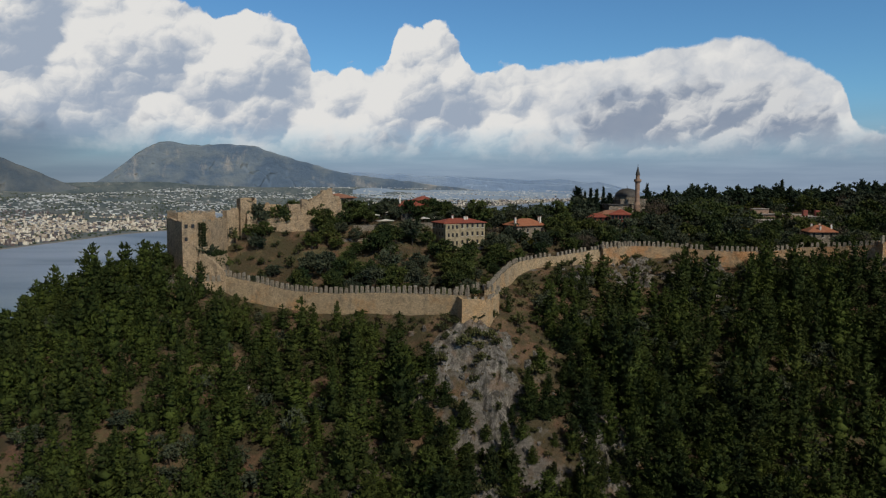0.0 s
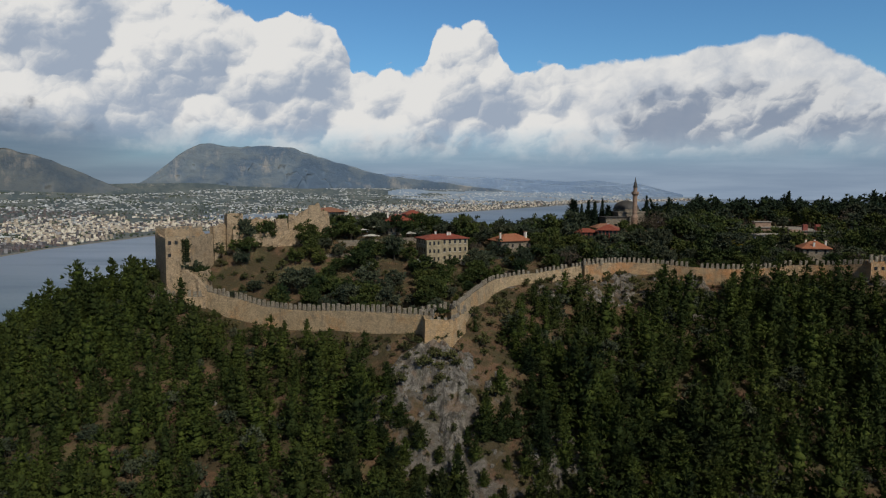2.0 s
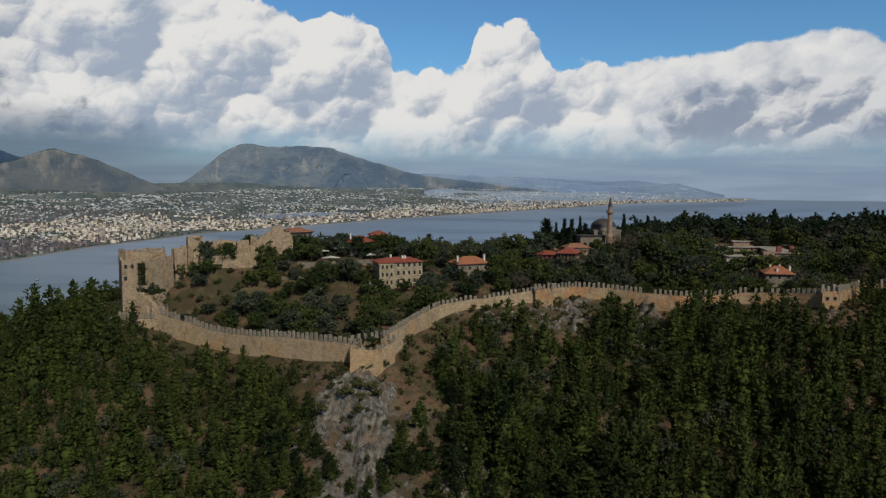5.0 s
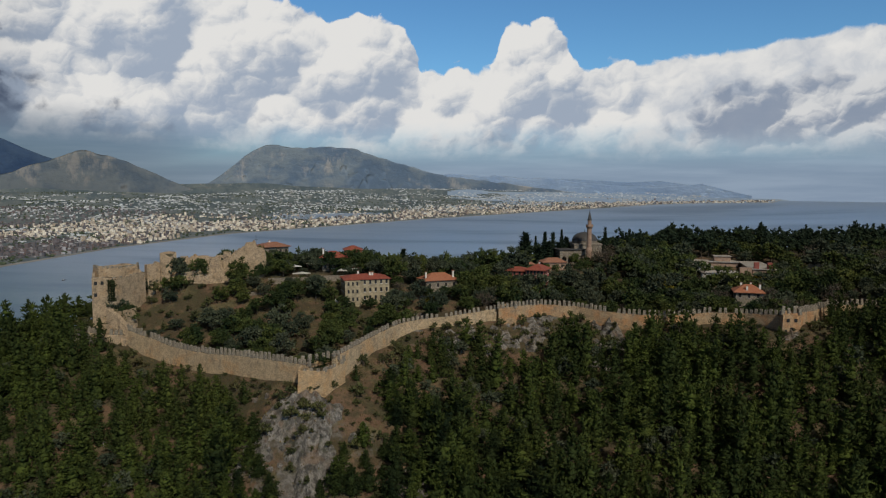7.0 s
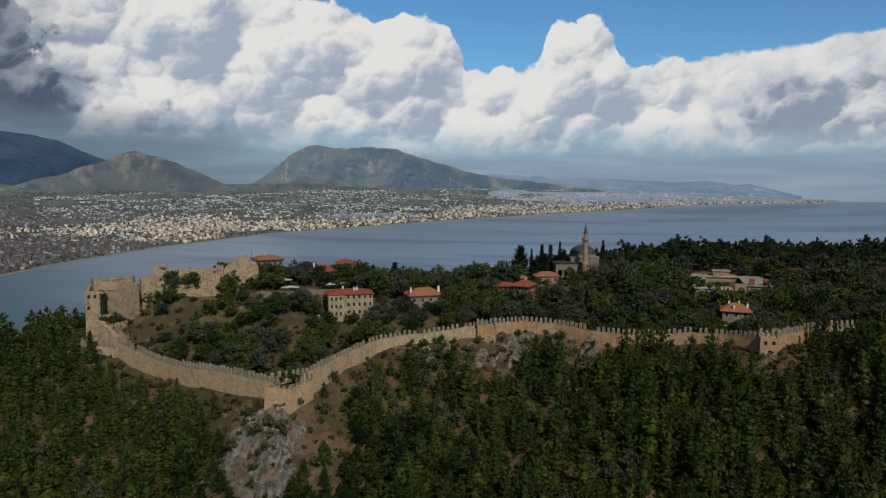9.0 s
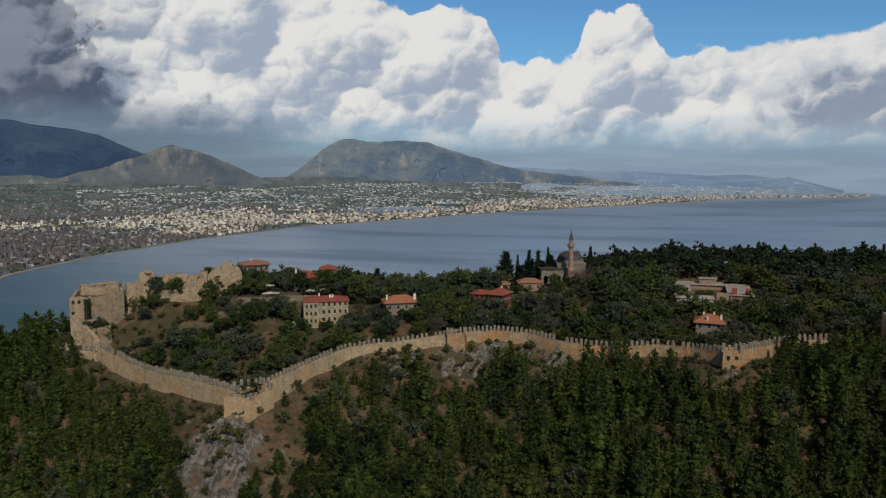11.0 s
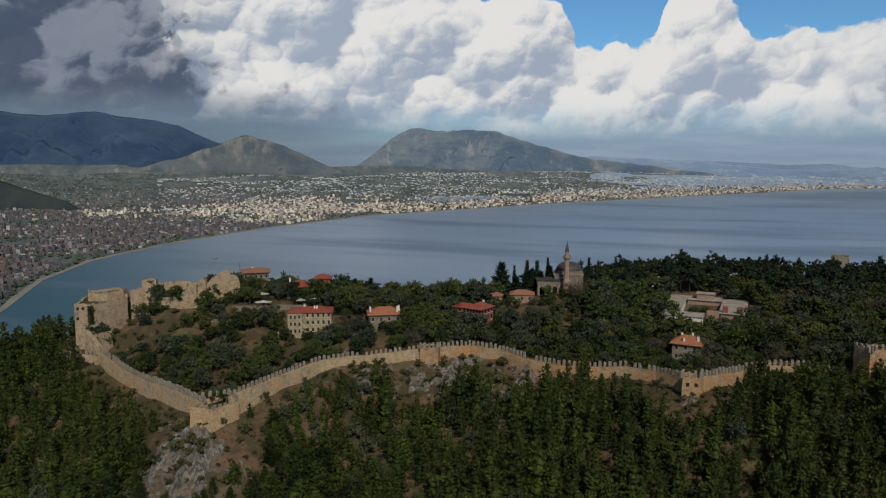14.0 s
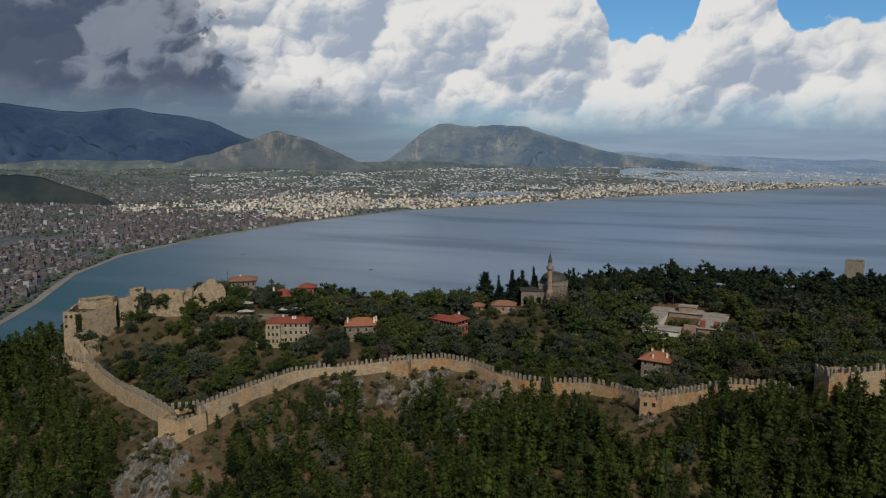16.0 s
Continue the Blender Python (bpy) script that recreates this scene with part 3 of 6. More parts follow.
# Beyond about 6.9 km on the right the haze-coloured sheet takes over.
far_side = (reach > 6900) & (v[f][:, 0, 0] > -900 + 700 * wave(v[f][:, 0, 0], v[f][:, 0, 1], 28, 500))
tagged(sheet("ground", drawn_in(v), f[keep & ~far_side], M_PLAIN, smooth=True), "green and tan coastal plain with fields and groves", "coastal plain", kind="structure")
tagged(sheet("ground", drawn_in(v), f[keep & far_side], M_PLAIN_FAR, smooth=True), "far coast fields, coloured pale blue with haze", "coastal plain", kind="structure")

# beach strip along the waterline
b0, b1 = [], []
for k in range(len(SHORE) - 1):
    for t in np.linspace(0, 1, 12, endpoint=False):
        p = SHORE[k] * (1 - t) + SHORE[k + 1] * t
        e = SHORE[k + 1] - SHORE[k]
        nrm = np.array([-e[1], e[0]]) / np.hypot(*e)
        b0.append((*(p - nrm * 6), 0.6))
        b1.append((*(p + nrm * (6 + 3 * math.sin(k * 3 + t * 5))), 3.4))
v = np.array(b0 + b1)
m = len(b0)
i = np.arange(m - 1)
tagged(sheet("beach", drawn_in(v), np.column_stack([i, i + 1, i + m + 1, i + m]), M_BEACH), "narrow pale sand beach along the bay", "beach", kind="structure")


HEIGHTS = []


def mountain(distance, depth, crest, mat, label, rough, seed):
    """A range of hills: crest holds (azimuth, degrees above the horizon) pairs."""
    ca, ce = zip(*crest)
    az_ = np.linspace(ca[0], ca[-1], int((ca[-1] - ca[0]) * 12))
    dd = np.linspace(distance - depth, distance + depth * 0.25, 56)

    def height(x, y, a, d):
        e = np.interp(a, ca, ce)
        top = HUB[2] + distance * np.tan(np.radians(e))
        base = -260.0
        u = np.where(d < distance, (distance - d) / depth, (d - distance) / (depth * 0.6))
        prof = np.clip(1 - u, 0, 1) ** 1.15
        n = 1.5 * rough * (0.12 - 1.3 * np.sqrt(wave(x, y * 0.6, seed, depth * 0.36) ** 2 + 0.03) + 0.08 - np.sqrt(wave(x, y * 0.7, seed + 1, depth * 0.15) ** 2 + 0.03) + 0.1 - 0.6 * np.sqrt(wave(x, y * 0.8, seed + 4, depth * 0.07) ** 2 + 0.05) + 0.15 * wave(x, y, seed + 2, depth * 0.03))
        return base + (top - base) * prof + n * (top - base) * np.clip(u * 3, 0.06, 1) * np.clip(1 - u, 0, 1)
    v, f = polar(az_, dd, height)
    HEIGHTS.append(height)
    tagged(sheet("mountain", drawn_in(v), f, mat, smooth=True), label, "mountain", kind="structure")


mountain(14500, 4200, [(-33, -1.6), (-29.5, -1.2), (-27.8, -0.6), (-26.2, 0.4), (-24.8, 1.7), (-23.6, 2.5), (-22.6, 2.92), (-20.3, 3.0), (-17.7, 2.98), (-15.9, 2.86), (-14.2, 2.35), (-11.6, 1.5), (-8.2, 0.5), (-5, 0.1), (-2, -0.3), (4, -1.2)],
         M_MOUNT, "broad flat-topped mountain, rock faces and woods coloured blue with haze", 0.75, 11)
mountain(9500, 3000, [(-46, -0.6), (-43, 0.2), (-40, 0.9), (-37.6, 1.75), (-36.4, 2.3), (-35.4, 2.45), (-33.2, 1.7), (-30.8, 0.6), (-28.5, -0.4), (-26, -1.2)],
         M_FOOTHILL, "rounded hill behind the town, haze-blue in colour, with scattered houses", 0.7, 21)
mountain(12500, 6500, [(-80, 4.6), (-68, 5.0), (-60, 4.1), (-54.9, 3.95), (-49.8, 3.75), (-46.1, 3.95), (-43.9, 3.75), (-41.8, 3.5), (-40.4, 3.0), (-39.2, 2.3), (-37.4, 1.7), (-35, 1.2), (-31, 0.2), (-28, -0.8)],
         M_MOUNT_DARK, "wooded mountain coloured dark blue for cloud shade and haze", 0.7, 31)
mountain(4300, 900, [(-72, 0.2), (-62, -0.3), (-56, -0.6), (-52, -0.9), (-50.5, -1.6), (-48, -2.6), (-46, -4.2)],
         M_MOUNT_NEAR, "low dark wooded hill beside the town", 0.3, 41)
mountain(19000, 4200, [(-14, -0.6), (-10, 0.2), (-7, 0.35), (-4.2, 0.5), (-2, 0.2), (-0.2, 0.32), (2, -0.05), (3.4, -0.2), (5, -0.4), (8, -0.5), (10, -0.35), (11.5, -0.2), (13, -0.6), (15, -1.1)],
         M_MOUNT_FAR, "far coast hills coloured pale blue for haze", 0.4, 51)
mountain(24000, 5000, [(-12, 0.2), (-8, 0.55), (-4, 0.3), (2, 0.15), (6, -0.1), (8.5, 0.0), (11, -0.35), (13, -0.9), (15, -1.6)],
         M_MOUNT_FAR, "headland at the end of the bay, coloured faint blue for haze", 0.2, 61)


# ---- trees ----
rng = np.random.default_rng(7)


OCTA_V = np.array([(1, 0, 0), (-1, 0, 0), (0, 1, 0), (0, -1, 0), (0, 0, 1), (0, 0, -1)], dtype=float)
OCTA_F = np.array([(0, 2, 4), (2, 1, 4), (1, 3, 4), (3, 0, 4), (2, 0, 5), (1, 2, 5), (3, 1, 5), (0, 3, 5)])


def tufts(centres, radii, count, size, flat, up, seed, width=0.3, core=0.62, out=0.45, solid=None):
    """Foliage clumps: a small ragged body each (or only where solid), bristling with needle or leaf sprays that face out of the crown and up."""
    r = np.random.default_rng(seed)
    C0, R0 = np.array(centres, dtype=float), np.array(radii, dtype=float)
    m = len(C0)

    def unit(v):
        return v / np.maximum(np.linalg.norm(v, axis=1, keepdims=True), 1e-6)
    turn = np.arctan2(C0[:, 1], C0[:, 0]) + r.normal(size=m) * 0.5
    body = OCTA_V[None] * (core * R0[:, None, None]) * (0.7 + 0.6 * r.random((m, 6, 1))) * np.array([1.25, 0.95, flat])
    cs, sn = np.cos(turn)[:, None], np.sin(turn)[:, None]
    body = np.stack([body[:, :, 0] * cs - body[:, :, 1] * sn, body[:, :, 0] * sn + body[:, :, 1] * cs, body[:, :, 2]], axis=2) + C0[:, None, :]
    if solid is not None:
        body = body[np.array(solid, dtype=bool)]
    BF = (np.arange(len(body))[:, None, None] * 6 + OCTA_F[None]).reshape(-1, 3)
    C, R = np.repeat(C0, count, axis=0), np.repeat(R0, count)[:, None]
    n = len(C)
    d = unit(r.normal(size=(n, 3)))
    d[:, 2] = np.where(r.random(n) < 0.65, np.abs(d[:, 2]), d[:, 2])
    P = C + d * R * (0.45 + 0.3 * r.random((n, 1))) * np.array([1.15, 1.15, flat])
    A = unit(unit(C * np.array([1, 1, 0])) * out + d + np.array([0, 0, up]) + r.normal(size=(n, 3)) * 0.3)
    B = unit(np.cross(A, r.normal(size=(n, 3))))
    S = size * (0.6 + 0.8 * r.random((n, 1)))
    V = np.stack([P - B * S * width, P + B * S * width, P + A * S], axis=1).reshape(-1, 3)
    F = np.arange(n)[:, None] * 3 + np.array([0, 1, 2]) + len(body) * 6
    return np.concatenate([body.reshape(-1, 3), V]), np.concatenate([BF, F])


def stick(pts, radii, sides=5):
    """A tapered limb through points."""
    V, F = [], []
    for p, r in zip(pts, radii):
        for j in range(sides):
            t = 2 * math.pi * j / sides
            V.append((p[0] + r * math.cos(t), p[1] + r * math.sin(t), p[2]))
    for i in range(len(pts) - 1):
        for j in range(sides):
            a, b = i * sides + j, i * sides + (j + 1) % sides
            F += [(a, b, b + sides), (a, b + sides, a + sides)]
    return np.array(V), np.array(F)


def merge(pieces):
    V, F, n = [], [], 0
    for v, f in pieces:
        V.append(v)
        F.append(f + n)
        n += len(v)
    return np.concatenate(V), np.concatenate(F)


def pine_form(seed, per, tiers=12, steps=(0.4, 0.7, 1.0)):
    """Turkish pine, about 10 m tall: whorls of rising boughs, each a feathery plume of needle sprays; returns crown and wood arrays."""
    r = np.random.default_rng(seed)
    cs, rs, solid, wood = [], [], [], []
    lean = r.normal(size=2) * 0.35
    h = 9.4 + 2.0 * r.random()
    broad = 3.3 + 0.9 * r.random()
    wood.append(stick([(0, 0, -1.2), (lean[0] * 0.3, lean[1] * 0.3, h * 0.4), (lean[0], lean[1], h * 0.97)], (0.22, 0.15, 0.03)))
    for i in range(tiers):
        f = min(0.95, max(0.05, 0.08 + 0.86 * i / (tiers - 1) + 0.02 * r.normal()))
        spread = (broad * min(1.0, 0.75 + 1.5 * f) * (1 - f) ** 0.8 + 0.22) * (0.82 + 0.36 * r.random())
        k = max(3, int(round(6.6 * (1 - f) ** 0.5)))
        a0 = r.random() * 6.28
        base = np.array([lean[0] * f, lean[1] * f, h * f])
        cs.append(base)
        rs.append(0.28 + 0.56 * spread)
        solid.append(True)
        for j in range(k):
            if r.random() < 0.08:
                continue
            a = a0 + 6.28 * j / k + r.normal() * 0.25
            reach = spread * (0.7 + 0.5 * r.random())
            tip = base + np.array([math.cos(a) * reach, math.sin(a) * reach, reach * (0.16 + 0.36 * f + 0.16 * r.normal())])
            if i % 3 == 0:
                wood.append(stick((base, tip), (0.06, 0.02), 3))
            for q in steps:
                if q < 1 and reach * q < 0.5:
                    continue
                cs.append(base + (tip - base) * np.array([q, q, q ** 1.5]) + r.normal(size=3) * 0.1)
                rs.append((0.72 - 0.2 * q) * (0.75 + 0.5 * r.random()))
                solid.append(False)
    for q in (0.0, 0.35, 0.7):
        cs.append(np.array([lean[0], lean[1], h + q - 0.3]))
        rs.append(0.34 - 0.2 * q)
        solid.append(False)
    return tufts(cs, rs, per, 0.72, 0.7, 0.55, seed + 50, 0.31, 0.86, 0.75, solid), merge(wood)


def round_form(seed, h, spread, clumps, per, size, bottom=0.35, width=0.3, core=0.72, clump=1.0):
    """Broad crown of leaf clumps on forking limbs."""
    r = np.random.default_rng(seed)
    wood = [stick([(0, 0, -0.8), (0.1, 0, h * 0.3), (r.normal() * 0.2, r.normal() * 0.2, h * 0.62)], (0.17, 0.12, 0.06))]
    cs, rs = [], []
    for i in range(clumps):
        d = r.normal(size=3)
        d /= np.linalg.norm(d)
        rr = r.random() ** 0.4
        c = np.array([d[0] * spread * rr, d[1] * spread * rr, h * (bottom + (1 - bottom) * 0.5) + d[2] * h * (1 - bottom) * 0.45 * rr])
        cs.append(c)
        rs.append(spread * clump * (0.30 + 0.18 * r.random()))
        if i % 4 == 0:
            wood.append(stick(((0, 0, h * 0.3), c), (0.06, 0.02), 3))
    return tufts(cs, rs, per, size, 0.8, 0.25, seed + 90, width, core), merge(wood)


def cypress_form(seed, h, w):
    r = np.random.default_rng(seed)
    cs, rs = [], []
    for i in range(34):
        f = (i + 0.5) / 34
        rad = w * (math.sin(math.pi * min(1, f * 0.8 + 0.16)) ** 0.8) * (1.05 - 0.8 * f ** 3)
        a = i * 2.4
        cs.append((math.cos(a) * rad * 0.55, math.sin(a) * rad * 0.55, h * (0.05 + 0.93 * f)))
        rs.append(max(0.22, rad * 0.62))
    return tufts(cs, rs, 22, 0.7, 1.6, 1.6, seed, 0.14, 0.9), stick([(0, 0, -0.8), (0, 0, h * 0.9)], (0.16, 0.04))


FORMS = {
    "pine": [pine_form(100 + i, 6, 9, (0.55, 1.0)) for i in range(7)],
    "broad": [round_form(200 + i, 5.2, 2.5, 30, 14, 0.5, 0.2, 0.38, 0.6, 0.88) for i in range(5)],
    "shrub": [round_form(300 + i, 1.9, 1.3, 11, 12, 0.34, 0.1, 0.4, 0.6) for i in range(4)],
    "bare": [round_form(400 + i, 5.0, 2.1, 20, 14, 0.8, 0.3, 0.05, 0.25) for i in range(3)],
}
BROAD_RICH = [round_form(250 + i, 5.2, 2.5, 46, 22, 0.46, 0.16, 0.36, 0.5, 0.72) for i in range(5)]
PINE_RICH = [pine_form(150 + i, 9) for i in range(8)]


def grove(name, kind, spots, mats, label, category):
    """Many trees joined into one piece of woodland: spots of x, y, scale."""
    V, F, I, n = [], [], [], 0
    gz = surface_z([s[0] for s in spots], [s[1] for s in spots])
    for (x, y, k), z in zip(spots, gz):
        crown, wood = FORMS[kind][int(rng.integers(len(FORMS[kind])))]
        a = rng.random() * 6.28
        c, s = math.cos(a) * k, math.sin(a) * k
        hk = k * (0.72 + 0.55 * rng.random())
        for (v, f), mi in ((crown, 0), (wood, 1)):
            q = np.column_stack([v[:, 0] * c - v[:, 1] * s + x, v[:, 0] * s + v[:, 1] * c + y, v[:, 2] * hk + z - 0.1])
            V.append(q)
            F.append(f + n)
            I.append(np.full(len(f), mi))
            n += len(q)
    return tagged(sheet(name, np.concatenate(V), np.concatenate(F), mats, index=np.concatenate(I), smooth=True), label, category, kind="stuff")


def tree_model(name, crown, wood, leaf, label, category, group):
    t = tagged(new(name), label, category, group)
    sheet("crown", crown[0], crown[1], leaf, t, smooth=True)
    sheet("trunk", wood[0], wood[1], M_BARK, t)
    return t


def plant(models, spots):
    """Copies of the models at x, y, scale; the first copies are the models themselves."""
    gz = surface_z([s[0] for s in spots], [s[1] for s in spots])
    for i, ((x, y, k), z) in enumerate(zip(spots, gz)):
        m = Matrix.LocRotScale((x, y, z - 0.1), Euler((0, 0, rng.random() * 6.28)), None)
        ob = models[i % len(models)]
        if i < len(models):
            ob.matrix_world = m
        else:
            ob = copy_thing(ob, m)
        ob.scale = (k, k, k * (0.78 + 0.42 * rng.random()))


# walls in plan, to keep trees off them: x, y, height of the parapet
FRONT_RUN = [(6.2, 175.9, 211.6), (2.6, 177.5, 211.55), (-0.6, 178.9, 211.5), (-8, 182, 211.3), (-12.5, 183.9, 211.1), (-18.8, 186.8, 210.6), (-28.4, 190.6, 209.9), (-36.8, 194.1, 209.65), (-43.7, 197.1, 209.85),
             (-48.9, 198.7, 210.9), (-55, 201, 211.8), (-63.3, 204.3, 212.8)]
CLIMB_RUN = [(11.4, 180.2, 213.2), (12.3, 182.5, 213.5), (14.0, 188, 214.0), (15.4, 194, 214.3), (17.6, 201, 215.0), (20.0, 208.4, 215.5), (22.0, 213.2, 215.8), (27.0, 217, 216.5), (36.5, 221, 217.1), (43.5, 225, 217.7), (52.0, 231.0, 218.4)]
CREST_RUN = [(57.3, 233, 218.9), (66, 240.5, 218.3), (77.5, 240, 218.1), (88.5, 234, 217.5), (99, 231, 217.3), (111.5, 233.5, 217.4), (120, 233, 218.6), (129, 229, 219.2), (136.8, 220.6, 220.4)]
EAST_RUN = [(141, 221.5, 221.2), (149, 233, 219.8), (158.5, 246, 219.6), (172.5, 248, 219.8), (183.5, 230, 222)]
LINE = np.array(FRONT_RUN[::-1] + CLIMB_RUN + CREST_RUN + EAST_RUN + [(230, 250, 225), (320, 280, 225)])


def _beyond(X, Y):
    best, sign = np.full(X.shape, 1e9), np.ones(X.shape)
    for a, b in zip(LINE[:-1], LINE[1:]):
        ex, ey = b[0] - a[0], b[1] - a[1]
        t = np.clip(((X - a[0]) * ex + (Y - a[1]) * ey) / (ex * ex + ey * ey + 1e-9), 0, 1)
        dx, dy = X - a[0] - t * ex, Y - a[1] - t * ey
        d = np.hypot(dx, dy)
        side = np.where(ex * dy - ey * dx > 0, -1.0, 1.0)
        sign = np.where(d < best, side, sign)
        best = np.minimum(best, d)
    return best * sign


_gx, _gy = np.meshgrid(np.arange(-250, 350.0), np.arange(0, 500.0))
BEYOND = _beyond(_gx, _gy)


def beyond_wall(x, y):
    """Metres outside (towards the valley) of the wall line; negative inside the fortress."""
    return float(BEYOND[min(499, max(0, int(round(y)))), min(599, max(0, int(round(x + 250))))])


def scatter(n, x0, x1, y0, y1, gap, accept, seed):
    """Random spots no nearer than gap to each other."""
    r = np.random.default_rng(seed)
    cell, out = {}, []
    for _ in range(n):
        x, y = x0 + (x1 - x0) * r.random(), y0 + (y1 - y0) * r.random()
        i, j = int(x // gap), int(y // gap)
        if any(math.hypot(x - a, y - b) < gap for di in (-1, 0, 1) for dj in (-1, 0, 1) for a, b in cell.get((i + di, j + dj), ())):
            continue
        if accept(x, y):
            cell.setdefault((i, j), []).append((x, y))
            out.append((x, y))
    return out, r


def pine_ground(x, y):
    d = beyond_wall(x, y)
    if d < (8.5 if x < 0 else 3.5) or d > 165 or math.hypot((x + 76) / 11, (y - 209) / 12) < 1:
        return False
    if 22 < x < 152 and d < (19 if 48 < x < 92 else 12 if 22 < x < 50 else 13) and not 97 < x < 113:
        return False
    if math.hypot((x - 137) / 9, (y - 212) / 7) < 1:
        return False
    crag = math.hypot((x - 8) / 17, (y - 166) / 15)
    if crag < 1:
        return False
    gully = abs(x - 24 - 0.18 * (170 - y)) < 4.5 and y > 146
    bare = float(wave(x, y, 9, 16)) > (0.62 if x < 30 else 0.86) or float(wave(x, y, 29, 9)) > 0.74
    scree = 48 < x < 66 and y > 205
    thin = abs(x - 18) < 22 and y < 172 and float(wave(x, y, 19, 6)) > -0.05
    return not (gully or bare or scree or thin)


spots, r_ = scatter(90000, -150, 250, 110, 290, 3.7, pine_ground, 3)
spots = [(x, y, 0.55 + 0.75 * r_.random() ** 1.3 + 0.3 * max(0, float(wave(x, y, 12, 18)))) for x, y in spots]
spots = [(x, y, k * (0.7 if beyond_wall(x, y) < 14 and x > -70 else 1.05 if x < -86 and y > 160 else 0.95 if x < -45 and y > 172 else 0.75 if abs(x - 18) < 24 and y > 140 else 1.0)) for x, y, k in spots]
# saplings on the broken rock
young, r_ = scatter(2500, -14, 48, 108, 166, 3.5, lambda x, y: not pine_ground(x, y) and math.hypot((x - 8) / 13, (y - 168) / 15) > 1, 23)
spots += [(x, y, 0.3 + 0.45 * r_.random()) for x, y in young]
near = sorted(spots, key=lambda s: math.hypot(s[0] - 30, s[1] - 135))
single = near[:280]
models = [tree_model("pine_tree", c, w, M_PINE, "bushy green pine tree on a steep slope", "pine tree", "pines on the slope") for c, w in PINE_RICH]
plant(models, single[:280])


def mixed_zone(i, q):
    """Evergreen bushes take over part of the gully below the climbing wall."""
    return i % 9 == 4 or (22 < q[0] < 62 and 135 < q[1] < 208 and i % 5 < 2)


maquis = [q for i, q in enumerate(near[280:]) if mixed_zone(i, q)]
grove("maquis", "broad", [(x, y, 0.55 + 0.45 * k) for x, y, k in maquis], [M_OLIVE, M_BARK], "grey-green evergreen bushes between the pines", "bushes")
grove("pine_wood", "pine", [q for i, q in enumerate(near[280:]) if not mixed_zone(i, q)], [M_PINE, M_BARK], "dense green pine wood covering the slopes below the walls", "pine wood")


# ---- fortress walls and towers ----
def along(run, step):
    """Points every step metres along a run of (x, y, z), with the direction there."""
    out = []
    P = np.array(run, dtype=float)
    seg = np.hypot(np.diff(P[:, 0]), np.diff(P[:, 1]))
    s = np.concatenate([[0], np.cumsum(seg)])
    n = max(2, int(round(s[-1] / step)) + 1)
    for t in np.linspace(0, s[-1], n):
        p = [np.interp(t, s, P[:, i]) for i in range(3)]
        q = [np.interp(min(t + 1.5, s[-1]), s, P[:, i]) - np.interp(max(t - 1.5, 0), s, P[:, i]) for i in range(2)]
        k = math.hypot(*q)
        out.append((*p, q[0] / k, q[1] / k))
    return out


def merlon_mesh(w, d, h, seed):
    """A worn stone tooth with a sloping cap."""
    r = random.Random(seed)
    bm = bmesh.new()
    box(bm, -w / 2, w / 2, -d / 2, d / 2, -0.25, h, 0.07)
    for v in bm.verts:
        v.co.x += r.uniform(-0.05, 0.05)
        v.co.z += r.uniform(-0.08, 0.06) if v.co.z > 0 else 0
        if v.co.z > h * 0.8:
            v.co.x *= 0.82
            v.co.y *= 0.75
    me = bpy.data.meshes.new("merlon")
    bm.to_mesh(me)
    bm.free()
    me.materials.append(M_MERLON)
    return me


MERLONS = [merlon_mesh(0.98, 0.7, 1.85, i) for i in range(5)]


def set_merlons(parent, run, spacing, height=1.0, skip=0.0, seed=1, shift=0.0):
    r = random.Random(seed)
    for x, y, z, dx, dy in along(run, spacing):
        if r.random() < skip:
            continue
        ob = new("merlon", r.choice(MERLONS))
        ob.parent = parent
        ob.matrix_local = Matrix.LocRotScale((x + dy * shift, y - dx * shift, z), Euler((r.uniform(-0.03, 0.03), r.uniform(-0.03, 0.03), math.atan2(dy, dx))),
                                             (r.uniform(0.9, 1.12), 1, height * r.uniform(0.72, 1.12)))


